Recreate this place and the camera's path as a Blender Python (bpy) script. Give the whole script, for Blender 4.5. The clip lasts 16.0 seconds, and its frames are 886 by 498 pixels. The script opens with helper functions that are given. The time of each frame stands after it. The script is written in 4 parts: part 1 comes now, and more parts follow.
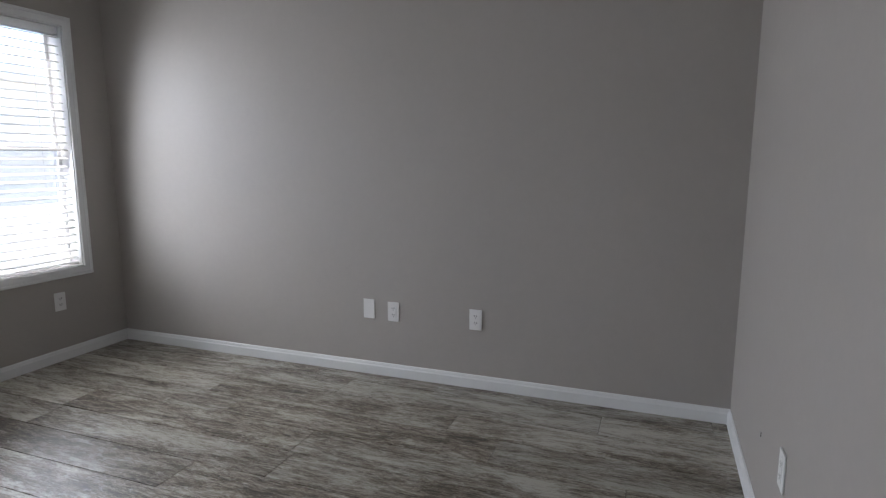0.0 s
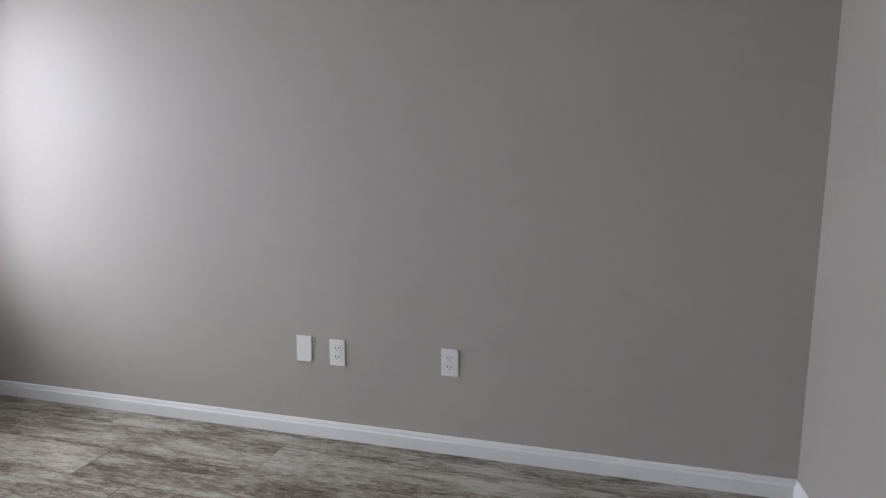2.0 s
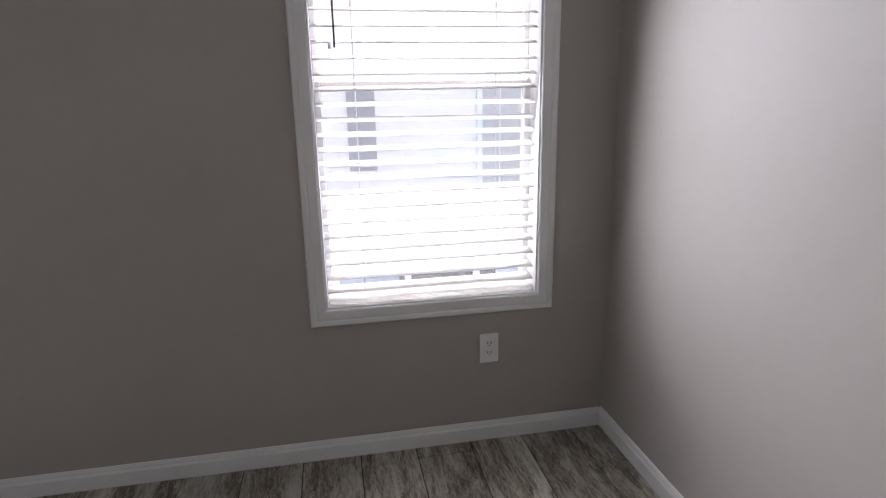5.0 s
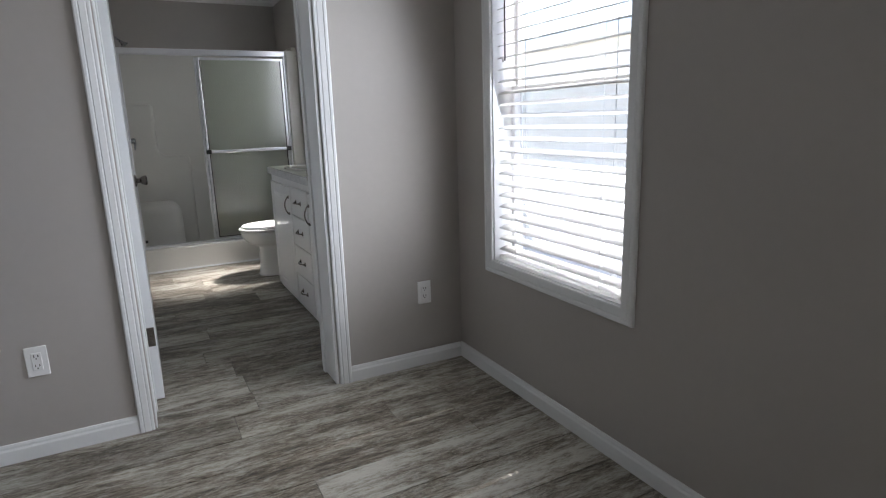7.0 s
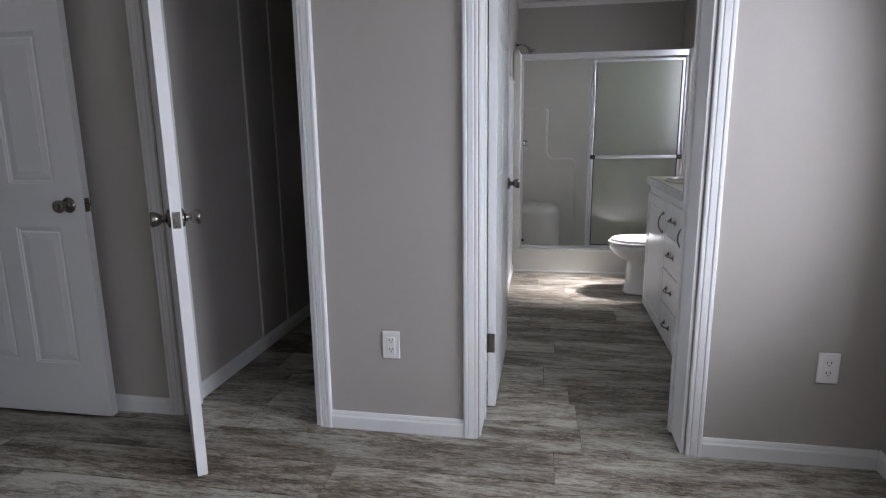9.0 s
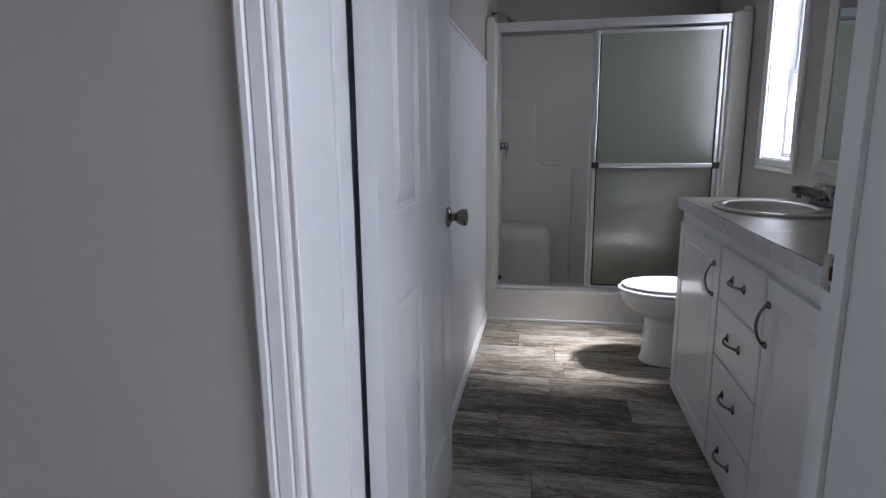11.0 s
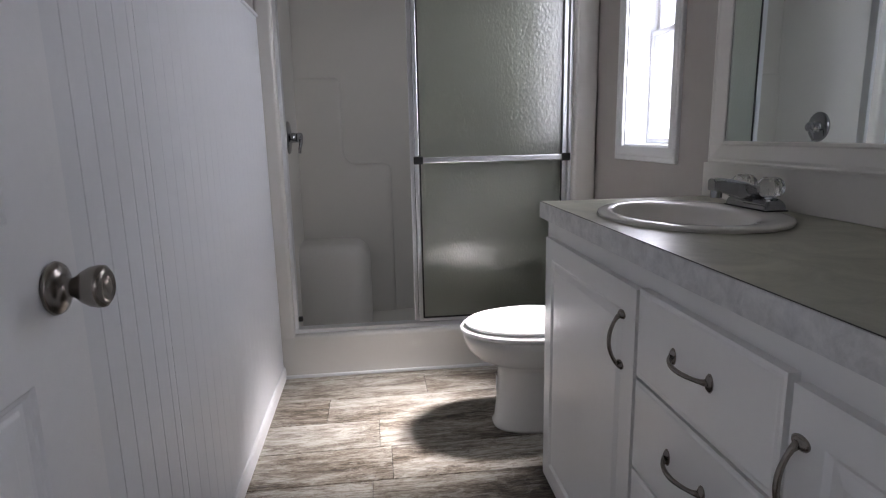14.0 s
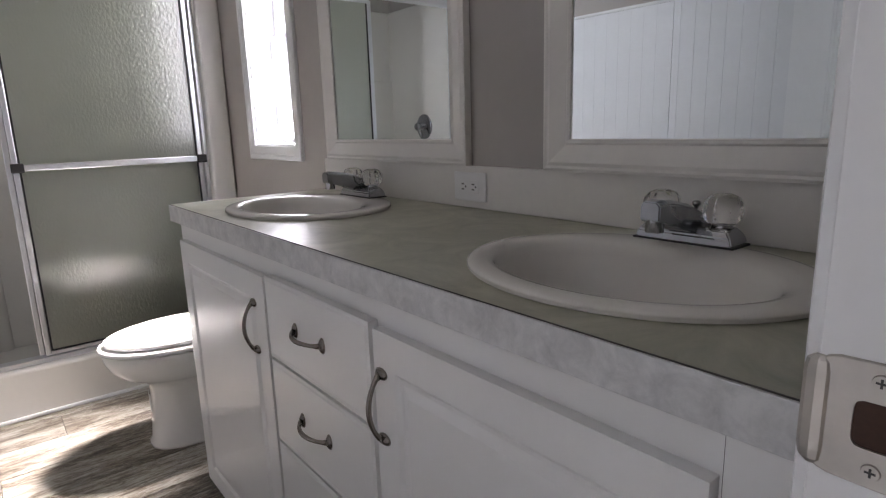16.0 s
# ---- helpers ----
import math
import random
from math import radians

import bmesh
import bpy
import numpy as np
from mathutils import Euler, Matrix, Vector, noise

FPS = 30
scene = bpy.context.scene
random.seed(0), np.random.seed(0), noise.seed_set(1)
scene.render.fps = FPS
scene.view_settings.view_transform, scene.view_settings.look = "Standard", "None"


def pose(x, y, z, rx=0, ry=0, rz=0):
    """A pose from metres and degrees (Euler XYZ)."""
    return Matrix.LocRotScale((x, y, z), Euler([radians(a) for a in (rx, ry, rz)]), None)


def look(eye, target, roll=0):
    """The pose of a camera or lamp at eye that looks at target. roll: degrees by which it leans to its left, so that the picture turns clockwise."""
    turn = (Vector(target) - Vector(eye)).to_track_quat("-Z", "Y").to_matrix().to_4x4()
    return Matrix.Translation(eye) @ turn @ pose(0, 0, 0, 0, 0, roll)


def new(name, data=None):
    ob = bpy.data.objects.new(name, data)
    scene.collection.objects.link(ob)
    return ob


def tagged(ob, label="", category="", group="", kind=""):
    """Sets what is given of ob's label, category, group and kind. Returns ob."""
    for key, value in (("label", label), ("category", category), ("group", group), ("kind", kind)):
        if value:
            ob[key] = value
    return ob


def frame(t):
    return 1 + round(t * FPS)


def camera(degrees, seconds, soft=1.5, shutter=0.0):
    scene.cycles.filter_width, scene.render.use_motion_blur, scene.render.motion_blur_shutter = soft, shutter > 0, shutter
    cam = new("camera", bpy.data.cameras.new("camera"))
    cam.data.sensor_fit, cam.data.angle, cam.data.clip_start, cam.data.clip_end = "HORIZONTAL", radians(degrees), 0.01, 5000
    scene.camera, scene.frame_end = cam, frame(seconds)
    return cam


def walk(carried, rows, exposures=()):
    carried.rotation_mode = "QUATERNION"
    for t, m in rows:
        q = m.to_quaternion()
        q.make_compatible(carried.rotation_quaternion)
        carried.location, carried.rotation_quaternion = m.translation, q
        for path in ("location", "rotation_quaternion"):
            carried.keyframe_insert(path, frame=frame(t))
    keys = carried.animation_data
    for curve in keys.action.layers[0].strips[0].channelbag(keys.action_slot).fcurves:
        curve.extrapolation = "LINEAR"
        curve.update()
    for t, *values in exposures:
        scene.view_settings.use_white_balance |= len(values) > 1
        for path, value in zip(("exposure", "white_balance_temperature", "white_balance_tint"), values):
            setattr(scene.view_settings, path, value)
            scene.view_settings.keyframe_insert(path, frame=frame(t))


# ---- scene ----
cam = camera(74.9, 16.0, 1.2)
PATH = [
    (0, (0.585, -3.517, 1.278), (2.437, -2.829, 0.968), -0.0),
    (0.5, (0.626, -3.486, 1.271), (2.534, -2.971, 0.967), -0.2),
    (1, (0.844, -3.432, 1.256), (2.769, -2.98, 0.951), -0.2),
    (1.5, (1.063, -3.315, 1.195), (2.99, -2.86, 0.918), -0.1),
    (2, (1.345, -3.172, 1.188), (3.258, -2.657, 0.907), 0.1),
    (2.5, (1.69, -3.08, 1.215), (3.516, -2.327, 0.905), 0.1),
    (3, (2.003, -2.91, 1.255), (3.62, -1.801, 0.86), -1.0),
    (3.2, (2.104, -2.825, 1.277), (3.636, -1.607, 0.863), -2.0),
    (5.3, (2.549, -1.843, 1.287), (2.58, 0.098, 0.805), -1.3),
    (5.5, (2.539, -1.774, 1.256), (2.324, 0.161, 0.8), -1.7),
    (6, (2.559, -1.504, 1.195), (1.757, 0.279, 0.773), -2.1),
    (6.5, (2.496, -1.375, 1.187), (1.177, 0.067, 0.758), -2.3),
    (7, (2.523, -1.398, 1.225), (0.789, -0.503, 0.787), -1.8),
    (7.5, (2.673, -1.413, 1.245), (0.75, -1.054, 0.829), -1.2),
    (8, (2.64, -1.325, 1.26), (0.685, -1.359, 0.837), -0.9),
    (8.2, (2.576, -1.307, 1.253), (0.629, -1.473, 0.825), -0.3),
    (10.3, (1.233, -1.124, 1.216), (-0.689, -1.522, 0.83), -0.8),
    (10.5, (1.081, -1.132, 1.212), (-0.844, -1.512, 0.827), -0.6),
    (11, (0.744, -1.128, 1.202), (-1.188, -1.475, 0.814), -0.6),
    (11.5, (0.453, -1.154, 1.189), (-1.481, -1.485, 0.803), -0.6),
    (12, (0.204, -1.165, 1.184), (-1.74, -1.426, 0.796), -0.6),
    (12.5, (-0.022, -1.185, 1.19), (-1.969, -1.411, 0.791), -0.6),
    (13, (-0.152, -1.205, 1.222), (-2.106, -1.358, 0.825), -0.7),
    (13.5, (-0.245, -1.13, 1.194), (-2.206, -1.138, 0.802), -1.0),
    (14, (-0.28, -1.038, 1.125), (-2.228, -0.815, 0.734), -1.2),
    (14.5, (-0.258, -0.995, 1.119), (-2.145, -0.46, 0.732), -1.1),
    (15, (-0.22, -0.99, 1.117), (-2.003, -0.171, 0.727), -1.2),
    (15.5, (-0.177, -0.99, 1.122), (-1.827, 0.067, 0.722), -1.4),
    (16, (-0.152, -0.985, 1.121), (-1.674, 0.243, 0.705), -1.7),
]
EXPOSURES = [(0.0, 2.88, 6450, 14), (0.6, 3.22, 6480, 15), (1.5, 3.38, 6500, 15), (2.5, 3.18, 6500, 16), (3.2, 3.0, 6550, 18), (5.3, 2.99, 6700, 21), (6.0, 3.12, 6650, 19), (6.5, 3.26, 6650, 15), (7.0, 2.66, 6500, 13), (8.0, 2.87, 6400, 15), (10.4, 2.72, 6270, 20), (11.0, 2.4, 6180, 19), (11.7, 2.19, 6150, 20), (12.5, 2.31, 6330, 22), (13.5, 2.56, 6470, 22), (14.5, 2.82, 6570, 20), (16.0, 3.20, 6850, 22)]
walk(cam, [(t, look(eye, target, roll)) for t, eye, target, roll in PATH],
     EXPOSURES)

# ---- light ----
SUN_TRAVEL = Vector((0.052, -1.0, -1.73)).normalized()
world = bpy.data.worlds.new("world")
scene.world = world
world.use_nodes = True
wn = world.node_tree.nodes
wl = world.node_tree.links
sky = wn.new("ShaderNodeTexSky")
sky.sky_type = "NISHITA"
sky.sun_disc = False
sky.sun_elevation = math.asin(-SUN_TRAVEL.z)
sky.sun_rotation = math.atan2(-SUN_TRAVEL.x, -SUN_TRAVEL.y)
wl.new(sky.outputs[0], wn["Background"].inputs[0])
wn["Background"].inputs[1].default_value = 0.11


def lamp(name, kind, m, energy, color=(1, 1, 1), **more):
    data = bpy.data.lights.new(name, kind)
    data.energy, data.color = energy, color
    if kind == "AREA":
        data.shape = "RECTANGLE"
        data.size, data.size_y = more["size"]
        data.spread = radians(more.get("spread", 180))
    if kind == "SUN":
        data.angle = radians(0.53)
    ob = new(name, data)
    ob.matrix_world = m
    return ob


lamp("sun", "SUN", look((0, 10, 17), Vector((0, 10, 17)) + SUN_TRAVEL), 2.3, (1.0, 0.97, 0.93))
# sky light that comes in through the three windows
lamp("window_light_1", "AREA", look((0.729, 0.016, 1.34), (0.729, -2.0, 0.75)), 3.5, (0.87, 0.935, 1.0), size=(0.78, 1.45), spread=152)
lamp("window_light_2", "AREA", look((2.883, 0.016, 1.34), (2.883, -2.0, 0.85)), 3.0, (0.87, 0.935, 1.0), size=(0.74, 1.45), spread=152)
lamp("window_light_3", "AREA", look((-2.432, 0.086, 1.50), (-2.432, -1.4, 1.40)), 1.15, (0.88, 0.94, 1.0), size=(0.36, 0.85))
# the sunbeam that the obscure bathroom glass spreads
lamp("window_beam", "AREA", look((-2.432, 0.0, 1.62), (-2.44, -0.97, 0.0)), 0.92, (1.0, 0.985, 0.965), size=(0.11, 0.24), spread=34)

# ---- materials ----


def material(name, color, rough=0.5, metal=0.0, vary=0.06, scale=3.0, fine=60.0, bump=0.0, bump_scale=200.0, spec=0.5, rough_vary=0.1):
    m = bpy.data.materials.new(name)
    m.use_nodes = True
    n, l = m.node_tree.nodes, m.node_tree.links
    b = n["Principled BSDF"]
    b.inputs["Metallic"].default_value = metal
    b.inputs["Specular IOR Level"].default_value = spec
    tc = n.new("ShaderNodeTexCoord")
    big, small = n.new("ShaderNodeTexNoise"), n.new("ShaderNodeTexNoise")
    big.inputs["Scale"].default_value, small.inputs["Scale"].default_value = scale, fine
    big.inputs["Detail"].default_value = small.inputs["Detail"].default_value = 5
    add = n.new("ShaderNodeMix")
    add.data_type = "FLOAT"
    add.inputs[0].default_value = 0.4
    ramp = n.new("ShaderNodeMapRange")
    ramp.inputs[1].default_value, ramp.inputs[2].default_value = 0.3, 0.7
    ramp.inputs[3].default_value, ramp.inputs[4].default_value = 1 - vary, 1 + vary
    mix = n.new("ShaderNodeVectorMath")
    mix.operation = "SCALE"
    mix.inputs[0].default_value = color
    for t in (big, small):
        l.new(tc.outputs["Object"], t.inputs["Vector"])
    l.new(big.outputs[0], add.inputs[2])
    l.new(small.outputs[0], add.inputs[3])
    l.new(add.outputs[0], ramp.inputs[0])
    l.new(ramp.outputs[0], mix.inputs["Scale"])
    l.new(mix.outputs[0], b.inputs["Base Color"])
    rr = n.new("ShaderNodeMapRange")
    rr.inputs[1].default_value, rr.inputs[2].default_value = 0.3, 0.7
    rr.inputs[3].default_value, rr.inputs[4].default_value = rough * (1 - rough_vary), rough * (1 + rough_vary)
    l.new(big.outputs[0], rr.inputs[0])
    l.new(rr.outputs[0], b.inputs["Roughness"])
    if bump:
        tex, bp = n.new("ShaderNodeTexNoise"), n.new("ShaderNodeBump")
        tex.inputs["Scale"].default_value, tex.inputs["Detail"].default_value = bump_scale, 3
        bp.inputs["Strength"].default_value, bp.inputs["Distance"].default_value = bump, 0.002
        l.new(tc.outputs["Object"], tex.inputs["Vector"])
        l.new(tex.outputs[0], bp.inputs["Height"])
        l.new(bp.outputs[0], b.inputs["Normal"])
    return m


def plank_material():
    m = bpy.data.materials.new("weathered_plank")
    m.use_nodes = True
    n, l = m.node_tree.nodes, m.node_tree.links
    b = n["Principled BSDF"]
    tc, info = n.new("ShaderNodeTexCoord"), n.new("ShaderNodeObjectInfo")
    shift = n.new("ShaderNodeVectorMath")
    shift.operation = "SCALE"
    shift.inputs[0].default_value = (37.0, 91.0, 53.0)
    l.new(info.outputs["Random"], shift.inputs["Scale"])
    at = n.new("ShaderNodeVectorMath")
    l.new(tc.outputs["Object"], at.inputs[0])
    l.new(shift.outputs[0], at.inputs[1])

    def noise_at(sx, sy, detail, rough, distort=0.0):
        mp, t = n.new("ShaderNodeMapping"), n.new("ShaderNodeTexNoise")
        mp.inputs["Scale"].default_value = (sx, sy, 1)
        t.inputs["Scale"].default_value, t.inputs["Detail"].default_value = 1.0, detail
        t.inputs["Roughness"].default_value, t.inputs["Distortion"].default_value = rough, distort
        l.new(at.outputs[0], mp.inputs["Vector"])
        l.new(mp.outputs[0], t.inputs["Vector"])
        return t.outputs[0]

    patch = noise_at(11.0, 2.0, 12, 0.74, 0.5)
    streak = noise_at(42, 6.5, 10, 0.85, 0.5)
    grain = noise_at(120, 24, 8, 0.88, 0.4)
    flake = noise_at(34, 11, 10, 0.85, 0.8)
    crack = noise_at(62, 4.5, 7, 0.68, 0.8)

    def mixf(a, c, f):
        x = n.new("ShaderNodeMix")
        x.data_type = "FLOAT"
        x.inputs[0].default_value = f
        l.new(a, x.inputs[2])
        l.new(c, x.inputs[3])
        return x.outputs[0]

    base = mixf(mixf(patch, streak, 0.40), grain, 0.36)
    wash = n.new("ShaderNodeMath")
    wash.operation = "MULTIPLY"
    wash.inputs[1].default_value = 7.31
    l.new(info.outputs["Random"], wash.inputs[0])
    part_of = n.new("ShaderNodeMath")
    part_of.operation = "FRACT"
    l.new(wash.outputs[0], part_of.inputs[0])
    lift = n.new("ShaderNodeMath")
    lift.operation = "MULTIPLY_ADD"
    lift.inputs[1].default_value = 0.042
    l.new(part_of.outputs[0], lift.inputs[0])
    l.new(base, lift.inputs[2])
    under = n.new("ShaderNodeMath")
    under.operation = "SUBTRACT"
    under.inputs[1].default_value = 0.015
    l.new(lift.outputs[0], under.inputs[0])
    ramp = n.new("ShaderNodeValToRGB")
    e = ramp.color_ramp.elements
    e[0].position, e[0].color = 0.428, (0.022, 0.016, 0.011, 1)
    e[1].position, e[1].color = 0.560, (0.46, 0.445, 0.398, 1)
    for pos, col in ((0.458, (0.085, 0.063, 0.044, 1)), (0.483, (0.170, 0.140, 0.104, 1)), (0.514, (0.29, 0.262, 0.215, 1))):
        el = e.new(pos)
        el.color = col
    l.new(under.outputs[0], ramp.inputs[0])
    worn = n.new("ShaderNodeMapRange")
    worn.inputs[1].default_value, worn.inputs[2].default_value = 0.535, 0.60
    worn.inputs[4].default_value = 0.55
    l.new(flake, worn.inputs[0])
    paint = n.new("ShaderNodeMix")
    paint.data_type = "RGBA"
    paint.inputs[7].default_value = (0.50, 0.488, 0.442, 1)
    l.new(worn.outputs[0], paint.inputs[0])
    l.new(ramp.outputs[0], paint.inputs[6])
    split = n.new("ShaderNodeMapRange")
    split.inputs[1].default_value, split.inputs[2].default_value = 0.030, 0.004
    split.inputs[4].default_value = 0.88
    off, size = n.new("ShaderNodeMath"), n.new("ShaderNodeMath")
    off.operation, size.operation = "SUBTRACT", "ABSOLUTE"
    off.inputs[1].default_value = 0.47
    l.new(crack, off.inputs[0])
    l.new(off.outputs[0], size.inputs[0])
    l.new(size.outputs[0], split.inputs[0])
    some = n.new("ShaderNodeMapRange")
    some.inputs[1].default_value, some.inputs[2].default_value = 0.58, 0.44
    l.new(patch, some.inputs[0])
    vein = n.new("ShaderNodeMath")
    vein.operation = "MULTIPLY"
    l.new(split.outputs[0], vein.inputs[0])
    l.new(some.outputs[0], vein.inputs[1])
    dark = n.new("ShaderNodeMix")
    dark.data_type = "RGBA"
    dark.inputs[7].default_value = (0.050, 0.037, 0.028, 1)
    l.new(vein.outputs[0], dark.inputs[0])
    l.new(paint.outputs[2], dark.inputs[6])
    tone = n.new("ShaderNodeMapRange")
    tone.inputs[3].default_value, tone.inputs[4].default_value = 0.84, 1.14
    l.new(info.outputs["Random"], tone.inputs[0])
    sc = n.new("ShaderNodeVectorMath")
    sc.operation = "SCALE"
    l.new(dark.outputs[2], sc.inputs[0])
    l.new(tone.outputs[0], sc.inputs["Scale"])
    l.new(sc.outputs[0], b.inputs["Base Color"])
    rr = n.new("ShaderNodeMapRange")
    rr.inputs[1].default_value, rr.inputs[2].default_value = 0.35, 0.65
    rr.inputs[3].default_value, rr.inputs[4].default_value = 0.42, 0.30
    l.new(base, rr.inputs[0])
    l.new(rr.outputs[0], b.inputs["Roughness"])
    bp = n.new("ShaderNodeBump")
    bp.inputs["Strength"].default_value, bp.inputs["Distance"].default_value = 0.7, 0.002
    l.new(mixf(streak, crack, 0.5), bp.inputs["Height"])
    l.new(bp.outputs[0], b.inputs["Normal"])
    return m


def glass_material(name, color, rough, bump=0.0, bump_scale=60.0, stretch=(1, 1, 1)):
    m = bpy.data.materials.new(name)
    m.use_nodes = True
    n, l = m.node_tree.nodes, m.node_tree.links
    b = n["Principled BSDF"]
    b.inputs["Base Color"].default_value = (*color, 1)
    b.inputs["Transmission Weight"].default_value = 1.0
    b.inputs["Roughness"].default_value = rough
    b.inputs["IOR"].default_value = 1.45
    if bump:
        tc, mp, tex, bp = (n.new("ShaderNode" + k) for k in ("TexCoord", "Mapping", "TexNoise", "Bump"))
        mp.inputs["Scale"].default_value = stretch
        tex.inputs["Scale"].default_value, tex.inputs["Detail"].default_value = bump_scale, 2
        bp.inputs["Strength"].default_value, bp.inputs["Distance"].default_value = bump, 0.004
        l.new(tc.outputs["Object"], mp.inputs[0])
        l.new(mp.outputs[0], tex.inputs["Vector"])
        l.new(tex.outputs[0], bp.inputs["Height"])
        l.new(bp.outputs[0], b.inputs["Normal"])
    return m


def rain_material():
    m = glass_material("rain_glass", (0.46, 0.48, 0.41), 0.34, 0.30, 80.0, (1, 1.3, 0.8))
    b = m.node_tree.nodes["Principled BSDF"]
    b.inputs["Transmission Weight"].default_value = 0.80
    b.inputs["Coat Weight"].default_value = 1.0
    b.inputs["Coat IOR"].default_value = 1.9
    b.inputs["Coat Roughness"].default_value = 0.04
    n, l = m.node_tree.nodes, m.node_tree.links
    ripple = n.new("ShaderNodeBump")
    ripple.inputs["Strength"].default_value, ripple.inputs["Distance"].default_value = 0.42, 0.004
    l.new(n["Noise Texture"].outputs[0], ripple.inputs["Height"])
    l.new(ripple.outputs[0], b.inputs["Coat Normal"])
    return m


def frosted_material():
    m = bpy.data.materials.new("obscure_window_glass")
    m.use_nodes = True
    n, l = m.node_tree.nodes, m.node_tree.links
    tr, gl, mx = n.new("ShaderNodeBsdfTranslucent"), n.new("ShaderNodeBsdfGlossy"), n.new("ShaderNodeMixShader")
    tr.inputs[0].default_value = (0.86, 0.87, 0.88, 1)
    gl.inputs["Roughness"].default_value = 0.15
    mx.inputs[0].default_value = 0.06
    l.new(tr.outputs[0], mx.inputs[1])
    l.new(gl.outputs[0], mx.inputs[2])
    l.new(mx.outputs[0], n["Material Output"].inputs[0])
    return m


def screen_material():
    """Fine woven mesh that lets most of the light pass."""
    m = bpy.data.materials.new("grey_insect_mesh")
    m.use_nodes = True
    n, l = m.node_tree.nodes, m.node_tree.links
    tr, mx = n.new("ShaderNodeBsdfTransparent"), n.new("ShaderNodeMixShader")
    n["Principled BSDF"].inputs["Base Color"].default_value = (0.10, 0.10, 0.105, 1)
    n["Principled BSDF"].inputs["Roughness"].default_value = 0.6
    mx.inputs[0].default_value = 0.40
    l.new(tr.outputs[0], mx.inputs[1])
    l.new(n["Principled BSDF"].outputs[0], mx.inputs[2])
    l.new(mx.outputs[0], n["Material Output"].inputs[0])
    return m


def slat_material():
    """White plastic that lets some light through."""
    m = material("white_blind_slat", (0.36, 0.355, 0.35), 0.42, vary=0.03)
    n, l = m.node_tree.nodes, m.node_tree.links
    tr, mx = n.new("ShaderNodeBsdfTranslucent"), n.new("ShaderNodeMixShader")
    tr.inputs[0].default_value = (0.86, 0.86, 0.86, 1)
    mx.inputs[0].default_value = 0.55
    l.new(n["Principled BSDF"].outputs[0], mx.inputs[1])
    l.new(tr.outputs[0], mx.inputs[2])
    l.new(mx.outputs[0], n["Material Output"].inputs[0])
    return m


def counter_material(name, lo, hi, rough, scale=7.0, distort=1.2):
    m = material(name, (0.5, 0.5, 0.5), rough, vary=0.05, scale=5, bump=0.05, bump_scale=400)
    n, l = m.node_tree.nodes, m.node_tree.links
    b = n["Principled BSDF"]
    tc, t, r = n.new("ShaderNodeTexCoord"), n.new("ShaderNodeTexNoise"), n.new("ShaderNodeValToRGB")
    t.inputs["Scale"].default_value, t.inputs["Detail"].default_value = scale, 10
    t.inputs["Roughness"].default_value, t.inputs["Distortion"].default_value = 0.72, distort
    r.color_ramp.elements[0].position, r.color_ramp.elements[0].color = 0.34, (*lo, 1)
    r.color_ramp.elements[1].position, r.color_ramp.elements[1].color = 0.64, (*hi, 1)
    l.new(tc.outputs["Object"], t.inputs["Vector"])
    l.new(t.outputs[0], r.inputs[0])
    l.new(r.outputs[0], b.inputs["Base Color"])
    return m


WALL = material("greige_wall_paint", (0.415, 0.388, 0.362), 0.55, vary=0.03, scale=1.5, fine=30, bump=0.06, bump_scale=350, spec=0.35)
CEIL = material("ceiling_white", (0.78, 0.77, 0.75), 0.85, vary=0.03, bump=0.4, bump_scale=120)
TRIM = material("white_trim_paint", (0.76, 0.77, 0.77), 0.38, vary=0.025, scale=4, bump=0.03, bump_scale=150)
DOORW = material("white_door_paint", (0.76, 0.77, 0.78), 0.35, vary=0.03, scale=3, bump=0.10, bump_scale=180)
PANELW = material("white_wall_panel", (0.70, 0.72, 0.74), 0.45, vary=0.03, scale=3, bump=0.05)
CABW = material("white_cabinet", (0.78, 0.78, 0.77), 0.30, vary=0.015, scale=3, bump=0.02, rough_vary=0.03)
CREAM = material("creamy_frame", (0.76, 0.74, 0.70), 0.4, vary=0.03, scale=5)
PLATE = material("white_plate_plastic", (0.80, 0.80, 0.79), 0.30, vary=0.02)
SLOT = material("dark_slot", (0.03, 0.03, 0.03), 0.6)
BLIND = slat_material()
MESH = screen_material()
CORD = material("grey_cord", (0.40, 0.40, 0.40), 0.8)
VINYL = material("white_vinyl", (0.80, 0.81, 0.82), 0.35, vary=0.02)
PORC = material("white_porcelain", (0.80, 0.79, 0.76), 0.10, vary=0.015)
SEATW = material("white_seat_plastic", (0.84, 0.84, 0.83), 0.18, vary=0.01)
BONE = material("bone_porcelain", (0.74, 0.71, 0.66), 0.10, vary=0.015)
FIBRE = material("white_fibreglass", (0.64, 0.625, 0.585), 0.42, vary=0.02, scale=2, spec=0.35)
ALU = material("polished_aluminium", (0.82, 0.83, 0.85), 0.36, 1.0, vary=0.03)
CHROME = material("chrome", (0.38, 0.39, 0.41), 0.08, 1.0, vary=0.03)
NICKEL = material("satin_nickel", (0.26, 0.236, 0.214), 0.25, 1.0, vary=0.06, scale=20)
BLACK = material("black_rubber", (0.015, 0.015, 0.015), 0.5)
SPLASH = material("white_backsplash_laminate", (0.74, 0.72, 0.68), 0.4, vary=0.03)
